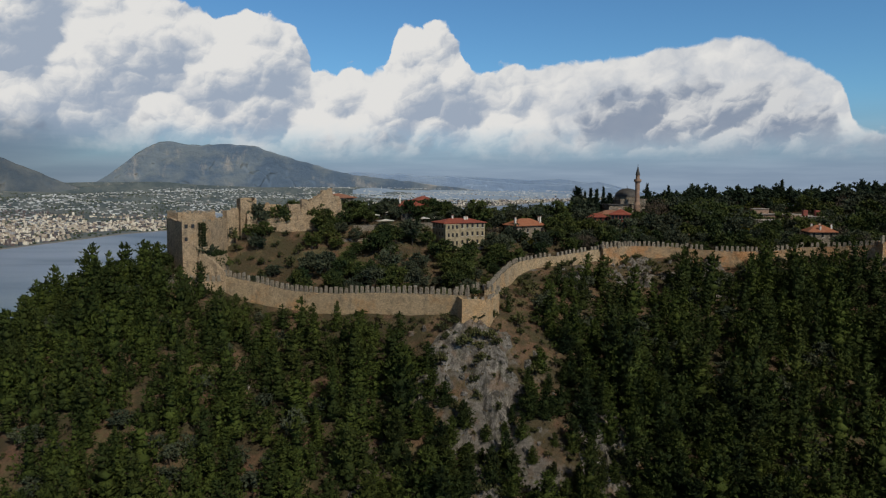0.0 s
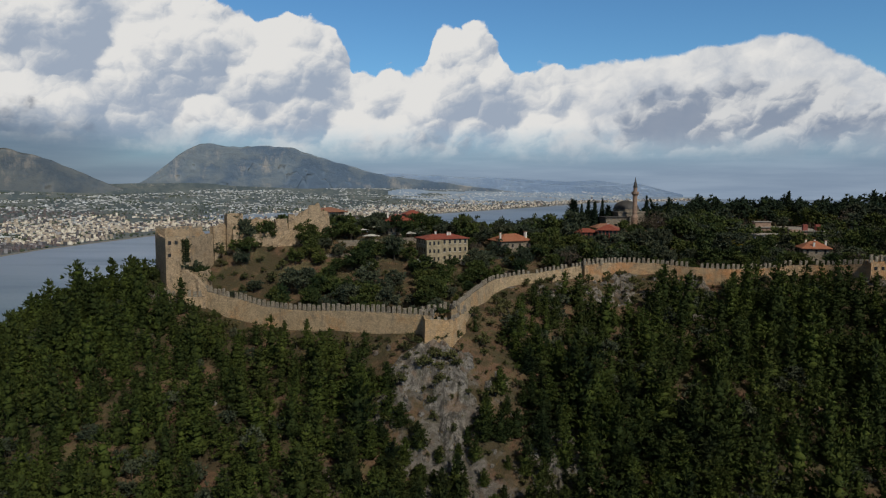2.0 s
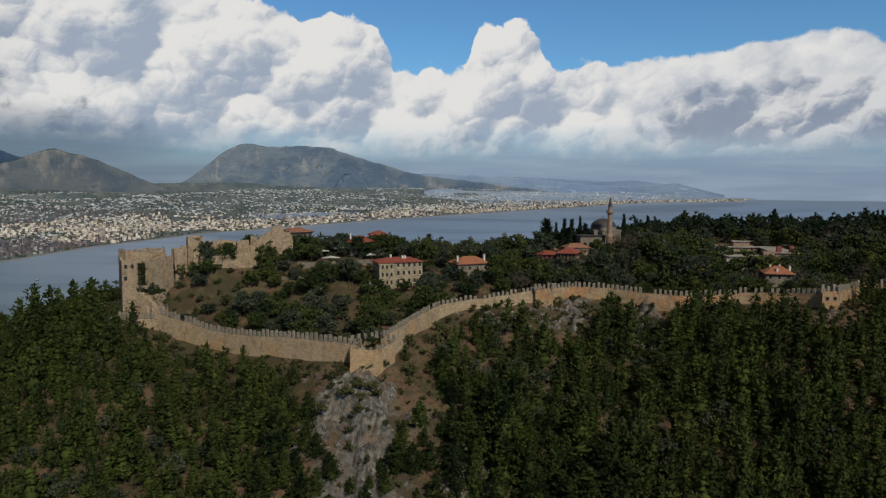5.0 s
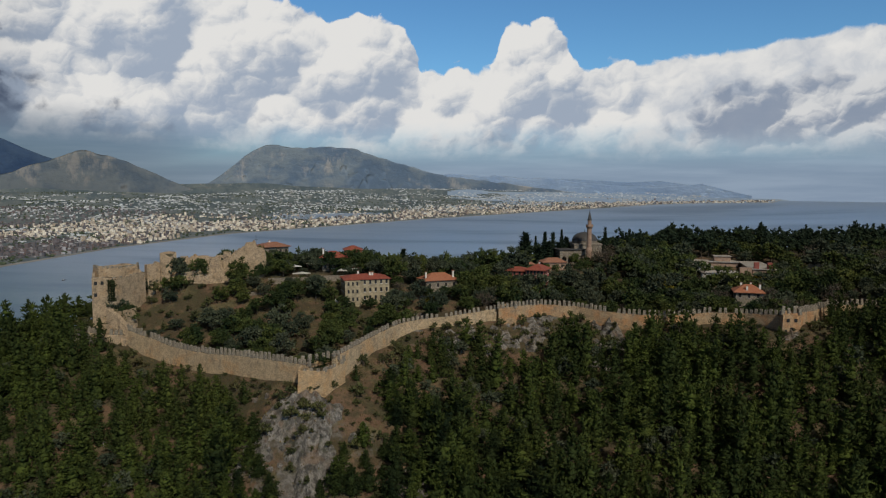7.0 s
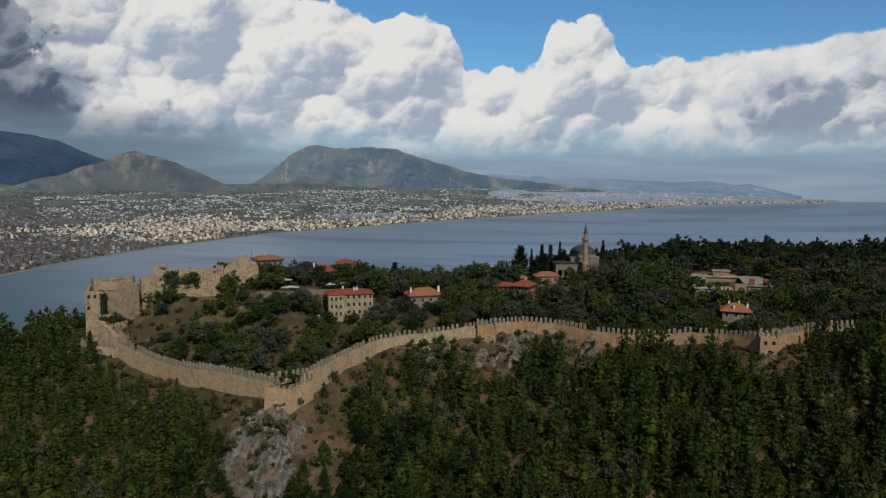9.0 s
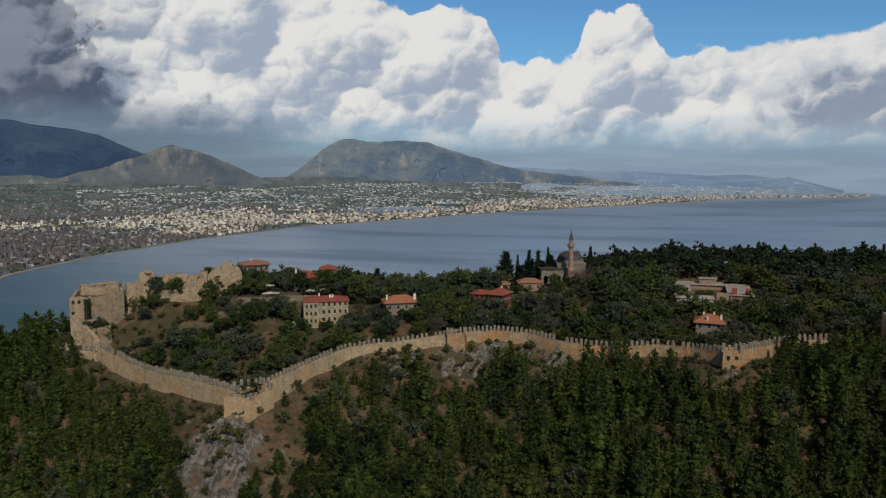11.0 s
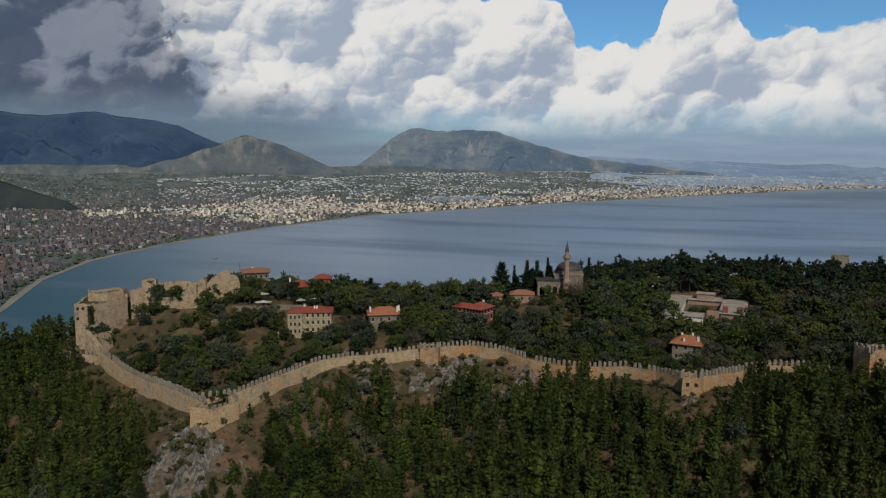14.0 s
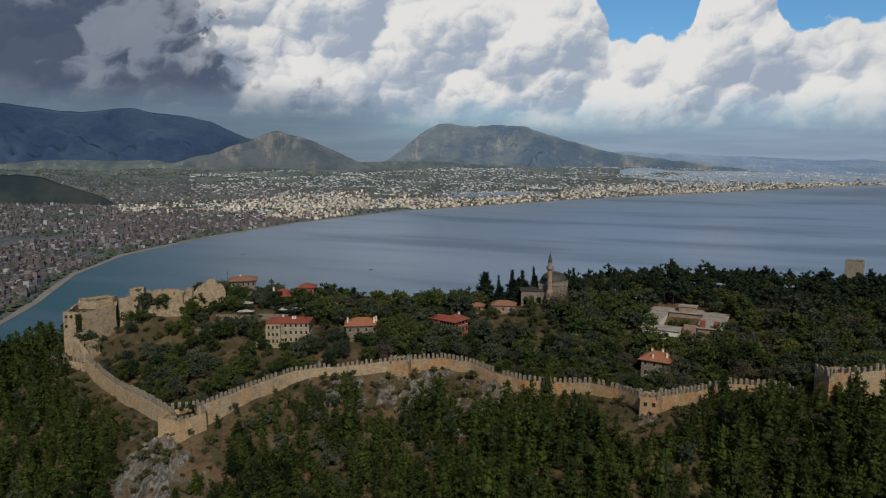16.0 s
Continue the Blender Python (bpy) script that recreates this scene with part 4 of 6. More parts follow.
def wall_run(name, run, thick, label, spacing=1.95, seed=1, skip=0.03, drop=3.0, merlon_h=1.0, mat=None):
    """A stretch of wall that follows the ground, uneven in face and top, with a row of teeth on its outer edge."""
    t = tagged(new(name), label, "fortress wall", kind="structure")
    rows = 7
    pts = along(run, 1.3)
    V, F = [], []
    for i, (x, y, z, dx, dy) in enumerate(pts):
        foot = min(floor_at(x + dy * thick, y - dx * thick), floor_at(x - dy * thick, y + dx * thick)) - drop
        for side in (1, -1):
            for j in range(rows):
                f = j / (rows - 1)
                batter = 0.35 * (1 - f)
                k = side * (thick / 2 + batter) + 0.13 * float(wave(i * 1.3, j * 1.7 + side * 40, seed, 2.2)[()])
                V.append((x + dy * k, y - dx * k, foot + (z - foot) * f + (0.12 * float(wave(i * 1.3, seed, seed + 3, 2.0)[()]) if j == rows - 1 else 0)))
    n = 2 * rows
    for i in range(len(pts) - 1):
        a, b = i * n, (i + 1) * n
        for j in range(rows - 1):
            F.append((a + j, b + j, b + j + 1, a + j + 1))
            F.append((a + rows + j, a + rows + j + 1, b + rows + j + 1, b + rows + j))
        F.append((a + rows - 1, b + rows - 1, b + n - 1, a + n - 1))
    for e in (0, (len(pts) - 1) * n):
        for j in range(rows - 1):
            F.append((e + j, e + j + 1, e + rows + j + 1, e + rows + j))
    walk_top = 2 * (rows - 1)
    idx = [1 if k < (len(pts) - 1) * (walk_top + 1) and k % (walk_top + 1) == walk_top else 0 for k in range(len(F))]
    sheet("masonry", V, F, [mat or M_WALL, M_HILL], t, index=idx)
    set_merlons(t, run, spacing, merlon_h, skip, seed, thick / 2 - 0.4)
    return t


wall_run("wall_south", FRONT_RUN[::-1], 1.3, "long tan limestone curtain wall with tooth-like battlements", 1.6, 1)
wall_run("wall_climb", CLIMB_RUN, 1.3, "tan limestone wall climbing the ridge with battlements", 1.6, 2, 0.08, merlon_h=0.72)
wall_run("wall_crest", CREST_RUN, 1.3, "orange-stained limestone wall with battlements on bare rock", 1.6, 3, 0.09, merlon_h=0.9, mat=M_STAINED)
wall_run("wall_east", EAST_RUN, 1.6, "battlemented stone wall half hidden by pines", 1.6, 4, 0.1, merlon_h=1.0, mat=M_STAINED)


def prism(name, corners, z0, z1, mat, parent=None, hollow=0.0, seed=1, uneven=0.25):
    """A tower shell with uneven faces; a sunken platform inside when hollow (depth) is given."""
    V, F = [], []
    ring = []
    C = [np.array(c, dtype=float) for c in corners]
    for a, b in zip(C, C[1:] + C[:1]):
        k = max(1, int(np.hypot(*(b - a)) / 1.6))
        ring += [a + (b - a) * i / k for i in range(k)]
    mid = np.mean(C, axis=0)
    n, rows = len(ring), 8
    for j in range(rows):
        f = j / (rows - 1)
        for i, p in enumerate(ring):
            o = p - mid
            o = o / max(np.hypot(*o), 1e-6)
            q = p + o * (0.3 * (1 - f) + 0.10 * float(wave(i * 1.7, j * 1.9, seed, 2.0)[()]))
            V.append((q[0], q[1], z0 + (z1 - z0) * f + (uneven * float(wave(i * 1.3, seed * 3.0, seed + 5, 2.0)[()]) if j == rows - 1 else 0)))
    for j in range(rows - 1):
        for i in range(n):
            k = (i + 1) % n
            F.append((j * n + i, j * n + k, (j + 1) * n + k, (j + 1) * n + i))
    top = (rows - 1) * n
    for shrink, dz in ((0.9, 0.0), (0.9, -hollow)):
        base = len(V)
        for i in range(n):
            p = mid + (ring[i] - mid) * shrink
            V.append((p[0], p[1], V[(rows - 1) * n + i][2] + dz))
        for i in range(n):
            k = (i + 1) % n
            F.append((top + i, top + k, base + k, base + i))
        top = base
    F.append(tuple(top + i for i in range(n)))
    return sheet(name, V, F, [mat, M_HILL], parent, index=[0] * (len(F) - 1) + [1 if hollow > 0.5 else 0])


def ring_run(corners, z):
    return [(x, y, z) for x, y in corners]


# corner tower above the crag
corner_tower = tagged(new("corner_tower"), "projecting tan stone corner tower standing on grey crags", "tower", kind="structure")
CT = [(4.7, 171.0), (11.5, 172.1), (14.5, 180.2), (8.5, 183.5), (3.2, 178.5)]
prism("masonry", CT, 201.5, 211.3, M_TOWERFACE, corner_tower, 1.6, 5, 0.3)
set_merlons(corner_tower, ring_run(CT[:2], 211.1), 1.7, 0.5, 0.25, 18, -0.4)
set_merlons(corner_tower, ring_run(CT[2:5], 212.2), 1.9, 0.9, 0.1, 8, -0.4)
set_merlons(corner_tower, [(11.9, 173.2, 211.1), (14.2, 179.6, 211.1)], 1.9, 0.7, 0.2, 9, -0.4)

# square turret on the crest
crest_tower = tagged(new("crest_tower"), "small square orange-stained turret on the ridge wall", "tower", kind="structure")
MT = [(52.2, 228.4), (57.8, 230.0), (56.6, 235.2), (51.2, 233.6)]
prism("masonry", MT, 210, 219.0, M_STAINED, crest_tower, 0.6, 6)
set_merlons(crest_tower, ring_run(MT[:2], 218.8), 1.45, 1.1, 0, 3, -0.35)
set_merlons(crest_tower, ring_run(MT[1:3], 218.8), 1.4, 1.1, 0, 4, -0.35)

# tower with two windows further along
window_tower = tagged(new("window_tower"), "tan stone turret with small square windows and a raised corner", "tower", kind="structure")
RT = [(136.2, 217.2), (141.2, 217.8), (141.6, 222.8), (136.6, 222.2)]
prism("masonry", RT, 212.5, 221.6, M_STAINED, window_tower, 0.5, 7)
set_merlons(window_tower, ring_run(RT[:2], 221.4), 1.5, 1.15, 0, 5, -0.35)
set_merlons(window_tower, ring_run(RT[1:3], 221.4), 1.5, 1.0, 0, 6, -0.35)
# Solid dark blocks on the face give the shade of openings.
for k, (wx, wz) in enumerate(((0.28, 219.5), (0.72, 219.5), (0.5, 216.9))):
    x, y = RT[0][0] + 5.0 * wx, RT[0][1] + 0.6 * wx
    part("window_recess", boxed(x - 0.42, x + 0.42, y - 0.34, y + 0.5, wz - 0.5, wz + 0.5, 0.05), M_SHUTTER, window_tower, "solid dark block in place of a shaded unglazed opening")

# large square tower east of it
east_tower = tagged(new("east_tower"), "massive pinkish stone tower with battlements", "tower", kind="structure")
FT = [(183.0, 226.6), (189.8, 231.4), (186.5, 236.0), (180.0, 231.0)]
prism("masonry", FT, 218, 231.0, M_STAINED, east_tower, 0.6, 8)
set_merlons(east_tower, ring_run(FT[:2], 230.8), 1.9, 1.0, 0, 7, -0.4)
set_merlons(east_tower, ring_run([FT[3], FT[0]], 230.8), 1.9, 1.0, 0, 7, -0.4)
wall_run("wall_bailey", [(189.8, 231.6, 231), (198, 237, 231.6), (212, 243, 231.5), (240, 252, 231)], 1.7, "high pinkish stone wall beside the square tower", 1.9, 9)

# great ruined tower at the western end
west_tower = tagged(new("west_tower"), "great ruined tan limestone tower with broken battlements", "tower", kind="structure")
LT = [(-76.2, 205.4), (-70.0, 209.0), (-68.4, 222.8), (-75.0, 230.0), (-87.0, 221.6)]
prism("masonry", LT, 208, 228.6, M_RUIN, west_tower, 1.4, 11, 0.5)
UP = [(-86.4, 221.0), (-81.5, 216.8), (-74.8, 219.4), (-72.8, 225.5), (-75.0, 230.2), (-82.0, 229.8)]
prism("upper_storey", UP, 226, 230.6, M_RUIN, west_tower, 1.0, 12, 0.35)
set_merlons(west_tower, ring_run(UP[:5], 230.4), 1.3, 0.5, 0.12, 12, -0.35)
set_merlons(west_tower, ring_run(LT[:3], 228.3), 1.6, 0.4, 0.3, 14, -0.4)
# No holes are cut: dark blocks stand for the shaded openings.
for s_, wz in ((0.16, 227.2), (0.42, 227.2), (0.14, 223.4)):
    ob = part("window_recess", boxed(-0.42, 0.42, -0.34, 0.5, -0.55, 0.55, 0.05), M_SHUTTER, west_tower, "solid dark block in place of a shaded unglazed opening")
    ob.matrix_local = pose(-76.2 + 6.2 * s_, 205.4 + 3.6 * s_, wz, 0, 0, 30)
ivy_c = [(-71.3 + 0.6 * (i % 3 - 1) + 0.1 * (i // 3 % 2), 208.0 + 0.36 * (i % 3 - 1), 221.4 + 0.78 * (i // 3)) for i in range(27)]
iv, if_ = tufts(ivy_c, [0.6 + 0.2 * ((i * 7) % 3) for i in range(27)], 16, 0.45, 1.0, 0.0, 77, 0.35, 0.6)
tagged(sheet("ivy", iv, if_, M_IVY), "dark ivy hanging down a ruined tower face", "ivy")
buttress = [(-70.0, 207.2), (-65.4, 206.2), (-64.6, 211.0), (-69.0, 214.0)]
prism("buttress", buttress, 206, 218.0, M_RUIN, west_tower, 0.3, 13, 1.4)
wall_run("wall_outwork", [(-77.4, 202.8, 211.9), (-70.0, 202.2, 211.7), (-63.6, 203.4, 211.3)], 1.0, "low outer wall before the ruined tower", 1.6, 10, 0.15, mat=M_RUIN)


def ruin_run(name, run, thick, label, seed, jag):
    """A broken stretch of wall with a ragged top."""
    t = tagged(new(name), label, "ruined wall", kind="structure")
    pts = along(run, 0.6)
    V, F = [], []
    rows = 6
    for i, (x, y, z, dx, dy) in enumerate(pts):
        foot = floor_at(x, y) - 2.5
        top = z + jag * (float(wave(i * 0.6, 1.0, seed, 3.2)[()]) + 0.6 * float(wave(i * 0.6, 2.0, seed + 1, 1.0)[()]))
        top = round(top / 0.7) * 0.7 + 0.12 * float(wave(i * 0.6, 5.0, seed + 6, 0.7)[()])
        for side in (1, -1):
            for j in range(rows):
                f = j / (rows - 1)
                k = side * thick * (0.5 + 0.12 * (1 - f)) + 0.38 * float(wave(i * 0.6, j * 2.0 + side * 30, seed + 2, 1.6)[()])
                V.append((x + dy * k, y - dx * k, foot + (top - foot) * f))
    n = 2 * rows
    for i in range(len(pts) - 1):
        a, b = i * n, (i + 1) * n
        for j in range(rows - 1):
            F.append((a + j, b + j, b + j + 1, a + j + 1))
            F.append((a + rows + j, a + rows + j + 1, b + rows + j + 1, b + rows + j))
        F.append((a + rows - 1, b + rows - 1, b + n - 1, a + n - 1))
    for e in (0, (len(pts) - 1) * n):
        for j in range(rows - 1):
            F.append((e + j, e + j + 1, e + rows + j + 1, e + rows + j))
    sheet("rubble_masonry", V, F, M_RUIN, t)
    return t


ruin_run("ruin_ramp", [(-71.0, 205.4, 219.4), (-69.6, 205.0, 219.0), (-67.0, 204.8, 217.0), (-65.0, 204.5, 215.2), (-63.2, 204.2, 214.0)], 1.8, "broken grey wall stepping down from the great tower", 73, 0.35)
ruin_run("ruin_wall_west", [(-70, 226, 230.4), (-67.5, 229.5, 231.4), (-65, 232, 231.8), (-61.5, 234.5, 231), (-60.5, 235.2, 229.8), (-55, 238.5, 229.6), (-50, 241, 230), (-47, 243.4, 231)], 2.2,
         "crumbling tan rubble wall with a ragged top", 3, 1.0)
ruin_run("ruin_keep", [(-48.0, 243.0, 231.4), (-46.5, 244, 233.2), (-44.8, 245.1, 234.2), (-44.4, 245.3, 235.4), (-42.6, 246.2, 236.4), (-42.2, 246.4, 237.8), (-39.4, 248.0, 238.2), (-39.0, 248.3, 235.6), (-37.6, 249.6, 234.6), (-37, 250.5, 231.8)], 2.6,
         "tallest broken pillar of the ruined citadel", 14, 1.0)
ruin_run("ruin_wall_inner", [(-62, 229, 229.5), (-58, 230.5, 228.2), (-52, 233, 228.8), (-48.5, 235, 231.0), (-47, 236, 229.0), (-42, 239, 229.6), (-39, 240.5, 228.2), (-34, 243, 230.2)], 1.4,
         "low broken rubble wall among bushes", 23, 1.0)
ruin_run("ruin_cross_wall", [(-65, 233, 233), (-63.5, 229.5, 231.5), (-62, 226, 228.5)], 1.6, "broken cross wall of the citadel", 33, 1.0)
ruin_run("ruin_back_wall", [(-69, 238, 231.5), (-60, 243, 232), (-52, 248, 232.5)], 1.6, "ragged rear wall of the citadel", 43, 1.2)
# broken turrets that stand out of the citadel walls
for cx, cy, hw, hd, top, yaw, sd in ((-64.2, 230.6, 2.6, 2.0, 234.2, 34, 61), (-50.6, 238.6, 1.9, 1.7, 232.0, 30, 62), (-47.4, 241.6, 1.2, 1.2, 234.4, 20, 63), (-56.8, 234.6, 1.5, 1.3, 230.4, 28, 64)):
    t = tagged(new("ruined_turret"), "broken square turret of warm rubble stone", "ruined turret", kind="structure")
    ca, sa_ = math.cos(radians(yaw)), math.sin(radians(yaw))
    prism("rubble_masonry", [(cx + u * hw * ca - w * hd * sa_, cy + u * hw * sa_ + w * hd * ca) for u, w in ((-1, -1), (1, -1), (1, 1), (-1, 1))], floor_at(cx, cy) - 2, top, M_RUIN, t, 0.9, sd, 1.3)
# Shade inside the wall openings, added as dark blocks.
for wx, wy, wz in ((-56.5, 236.6, 228.4), (-53.2, 238.6, 228.4), (-51.0, 239.6, 227.6)):
    ob = part("wall_opening", boxed(-0.55, 0.55, -0.6, 0.6, -0.9, 0.8, 0.1), M_SHUTTER, bpy.data.objects["ruin_wall_west"], "solid dark block in place of a shaded wall opening")
    ob.matrix_local = pose(wx, wy, wz, 0, 0, 30)

# ---- houses ----
def hip_roof(L, D, z, rise, over, tilt_ridge=0.5):
    """A hipped roof over a plan of L by D metres, with eaves and thickness."""
    bm = bmesh.new()
    x0, x1, y0, y1 = -over, L + over, -over, D + over
    inset = min(L, D) * tilt_ridge + over * 0.5
    if L >= D:
        r = [(x0 + inset, (y0 + y1) / 2), (x1 - inset, (y0 + y1) / 2)]
    else:
        r = [((x0 + x1) / 2, y0 + inset), ((x0 + x1) / 2, y1 - inset)]
    e = [bm.verts.new((x, y, z)) for x, y in ((x0, y0), (x1, y0), (x1, y1), (x0, y1))]
    u = [bm.verts.new((x, y, z - 0.22)) for x, y in ((x0, y0), (x1, y0), (x1, y1), (x0, y1))]
    t = [bm.verts.new((x, y, z + rise)) for x, y in r]
    if L >= D:
        fs = [(e[0], e[1], t[1], t[0]), (e[1], e[2], t[1]), (e[2], e[3], t[0], t[1]), (e[3], e[0], t[0])]
    else:
        fs = [(e[0], e[1], t[0]), (e[1], e[2], t[1], t[0]), (e[2], e[3], t[1]), (e[3], e[0], t[0], t[1])]
    for f in fs:
        bm.faces.new(f)
    bm.faces.new(u[::-1])
    for i in range(4):
        k = (i + 1) % 4
        bm.faces.new((e[i], u[i], u[k], e[k]))
    return bm


def add_window(parent, x, z, side, w, h, L, D, wood):
    """A framed window in one face of the house: side is front, left, right or back."""
    t = 0.06
    def spot(u0, u1, d0, d1, z0, z1):
        if side == "front":
            return boxed(u0, u1, -d1, -d0, z0, z1)
        if side == "back":
            return boxed(u0, u1, D + d0, D + d1, z0, z1)
        if side == "left":
            return boxed(-d1, -d0, u0, u1, z0, z1)
        return boxed(L + d0, L + d1, u0, u1, z0, z1)
    win = part("window", spot(x - w / 2, x + w / 2, -0.12, 0.03, z, z + h), wood, parent)
    part("pane", spot(x - w / 2 + t, x + w / 2 - t, 0.03, 0.05, z + t, z + h - t), M_SHUTTER, win)
    part("sill", spot(x - w / 2 - 0.08, x + w / 2 + 0.08, -0.1, 0.16, z - 0.1, z), M_WHITE, win)


def house(name, x, y, z, yaw, L, D, H, floors, wall, roof, label, rise=1.6, over=0.55, cols=5, side_cols=3, chimneys=(), wood=None, wh=1.35, ww=0.75, upper=None):
    h = thing(name, pose(x, y, z, 0, 0, yaw), label, "house")
    part("wall", boxed(0, L, 0, D, -4.0, H, 0.04), wall, h)
    part("roof", hip_roof(L, D, H, rise, over), roof, h, "clay tile hipped roof")
    part("soffit", boxed(-over * 0.7, L + over * 0.7, -over * 0.7, D + over * 0.7, H - 0.36, H - 0.225), M_WOOD, h)
    fh = H / floors
    for fl in range(floors):
        for c in range(cols):
            add_window(h, L * (c + 0.5) / cols, fl * fh + fh * 0.34, "front", ww, wh, L, D, wood or M_WOOD)
        for c in range(side_cols):
            for s in ("left", "right"):
                add_window(h, D * (c + 0.5) / side_cols, fl * fh + fh * 0.34, s, ww, wh, L, D, wood or M_WOOD)
    for cx, cy, ch in chimneys:
        c = part("chimney", boxed(cx - 0.3, cx + 0.3, cy - 0.3, cy + 0.3, H - 0.2, H + ch * 0.85, 0.04), M_WHITE, h)
        part("chimney_cap", boxed(cx - 0.4, cx + 0.4, cy - 0.4, cy + 0.4, H + ch * 0.85, H + ch * 0.85 + 0.14, 0.03), M_TILE_OLD, c)
    return h


h1 = house("stone_house", 0.4, 229.2, 218.8, 26.0, 15.2, 9.0, 8.0, 3, M_CREAM, M_TILE_RED, "three-storey cream stone house with a red tiled hip roof",
           1.3, 0.5, 8, 4, ((5.2, 4.5, 2.6), (9.0, 3.0, 2.2), (9.9, 3.0, 2.2)))
wing = part("wing", boxed(-0.3, 5.0, -1.6, 0.1, -4, 7.6, 0.04), M_CREAM, h1)
for fl in range(3):
    for c in range(3):
        part("window", boxed(0.5 + c * 1.5, 1.15 + c * 1.5, -1.66, -1.5, fl * 2.6 + 0.9, fl * 2.6 + 2.1), M_SHUTTER, wing)
part("terrace", boxed(12.0, 17.0, -2.2, 0.0, -3.0, 0.9, 0.05), M_WHITE, h1, "small white terrace")
house("orange_roof_house", 25.6, 243.2, 221.4, 29.0, 12.0, 8.0, 3.7, 1, M_GREYWALL, M_TILE_ORANGE, "low stone house with an orange tiled hip roof", 2.2, 0.7, 4, 3,
      ((0.6, 2.0, 3.2), (10.5, 1.0, 3.4), (11.3, 3.0, 3.2)))
house("red_mansion", 60.2, 252.6, 223.0, -14.0, 6.4, 8.0, 5.6, 2, M_REDWALL, M_TILE_RED, "two-storey madder-red mansion with a red tiled roof", 1.8, 0.7, 5, 4, ((3, 7, 2.4),), wh=1.9, ww=0.9)
house("red_outbuilding", 53.0, 258.5, 222.4, -6.0, 7.6, 6.0, 5.0, 2, M_REDWALL, M_TILE_RED, "red annexe with a tiled hip roof beside the mansion", 1.2, 0.6, 4, 2)
house("garden_house", 131.6, 252.2, 216.4, -8.0, 8.6, 7.2, 6.0, 2, M_GREYWALL, M_TILE_ORANGE, "small plastered house with an orange pyramid roof and white chimneys", 2.3, 0.8, 3, 2,
      ((2.2, 5.2, 3.0), (5.4, 6.2, 3.0), (7.8, 2.0, 3.0), (3.6, 0.6, 2.4)))
house("hilltop_house", -41.8, 260.0, 226.8, 38.0, 10.5, 8.5, 7.6, 2, M_GREYWALL, M_TILE_OLD, "grey stone house with an old brown tiled roof on the hilltop", 1.5, 0.9, 5, 4, ((4, 4, 2.4),))
house("terrace_house", -15.0, 252.0, 226.6, 22.0, 8.4, 7.5, 5.0, 2, M_GREYWALL, M_TILE_RED, "stone house with a red tiled roof above the terraces", 2.1, 1.1, 4, 3, ((0.6, 3.0, 3.6),))
house("terrace_cottage", -9.5, 263.5, 226.2, 22.0, 6.5, 6.0, 7.2, 2, M_REDWALL, M_TILE_RED, "narrow red-walled cottage with a tiled roof", 1.5, 0.5, 3, 2)
house("low_cottage", 2.5, 262.0, 224.0, 30.0, 6.5, 5.0, 3.2, 1, M_WHITE, M_TILE_ORANGE, "low white cottage with an orange tiled roof", 1.3, 0.5, 2, 2, ((2, 2.5, 2.2),))
house("mosque_lodge", 66.0, 292.0, 223.2, 14.0, 9.5, 6.0, 3.6, 1, M_BRICKWALL, M_TILE_OLD, "low lodge with a brown tiled roof beside the mosque", 1.6, 0.5, 3, 2)
house("lane_cottage", 57.0, 290.0, 223.0, 10.0, 5.5, 4.5, 3.0, 1, M_BRICKWALL, M_TILE_OLD, "tiny cottage with a worn tiled roof", 1.2, 0.4, 2, 1)
house("white_cottage", 172.0, 300.0, 223.2, -6.0, 5.0, 5.0, 4.6, 2, M_WHITE, M_CONCRETE, "white flat-roofed cottage among trees", 0.5, 0.3, 2, 2)


def awning(x, y, z, yaw, L, D, h):
    a = thing("canopy", pose(x, y, z, 0, 0, yaw), "white canvas terrace canopy on thin poles", "canopy", "terrace canopies")
    bm = bmesh.new()
    vs = [bm.verts.new((px, py, pz)) for px, py, pz in ((0, 0, h), (L, 0, h), (L, D, h), (0, D, h), (L / 2, D / 2, h + 0.7))]
    for i in range(4):
        bm.faces.new((vs[i], vs[(i + 1) % 4], vs[4]))
    bmesh.ops.solidify(bm, geom=bm.faces[:], thickness=0.06)
    part("cloth", bm, M_AWNING, a)
    for px in (0.15, L - 0.15):
        for py in (0.15, D - 0.15):
            part("pole", boxed(px - 0.05, px + 0.05, py - 0.05, py + 0.05, -1.2, h + 0.05), M_WOOD, a)


for ax, ay, ayaw, aL, aD in ((-27, 246, 24, 6, 3.2), (-20.5, 250.5, 24, 5, 3), (-22, 239.5, 24, 6.5, 3), (-8, 247, 20, 4, 3.4), (-4, 249.5, 20, 4, 3.4), (43.5, 246, 5, 4.5, 3)):
    awning(ax, ay, floor_at(ax + aL / 2, ay + aD / 2), ayaw, aL, aD, 2.7)

# mosque: cube with dome, arcaded porch, slender minaret
mosque = thing("mosque", pose(73.2, 309.6, 223.0, 0, 0, 12), "old stone mosque with a lead dome and arched porch", "mosque")
part("prayer_hall", boxed(7.2, 19.4, 4.4, 17.0, -3, 8.8, 0.05), M_GREYWALL, mosque)
part("cornice", boxed(6.9, 19.7, 4.1, 17.3, 8.8, 9.5, 0.05), M_GREYWALL, mosque)


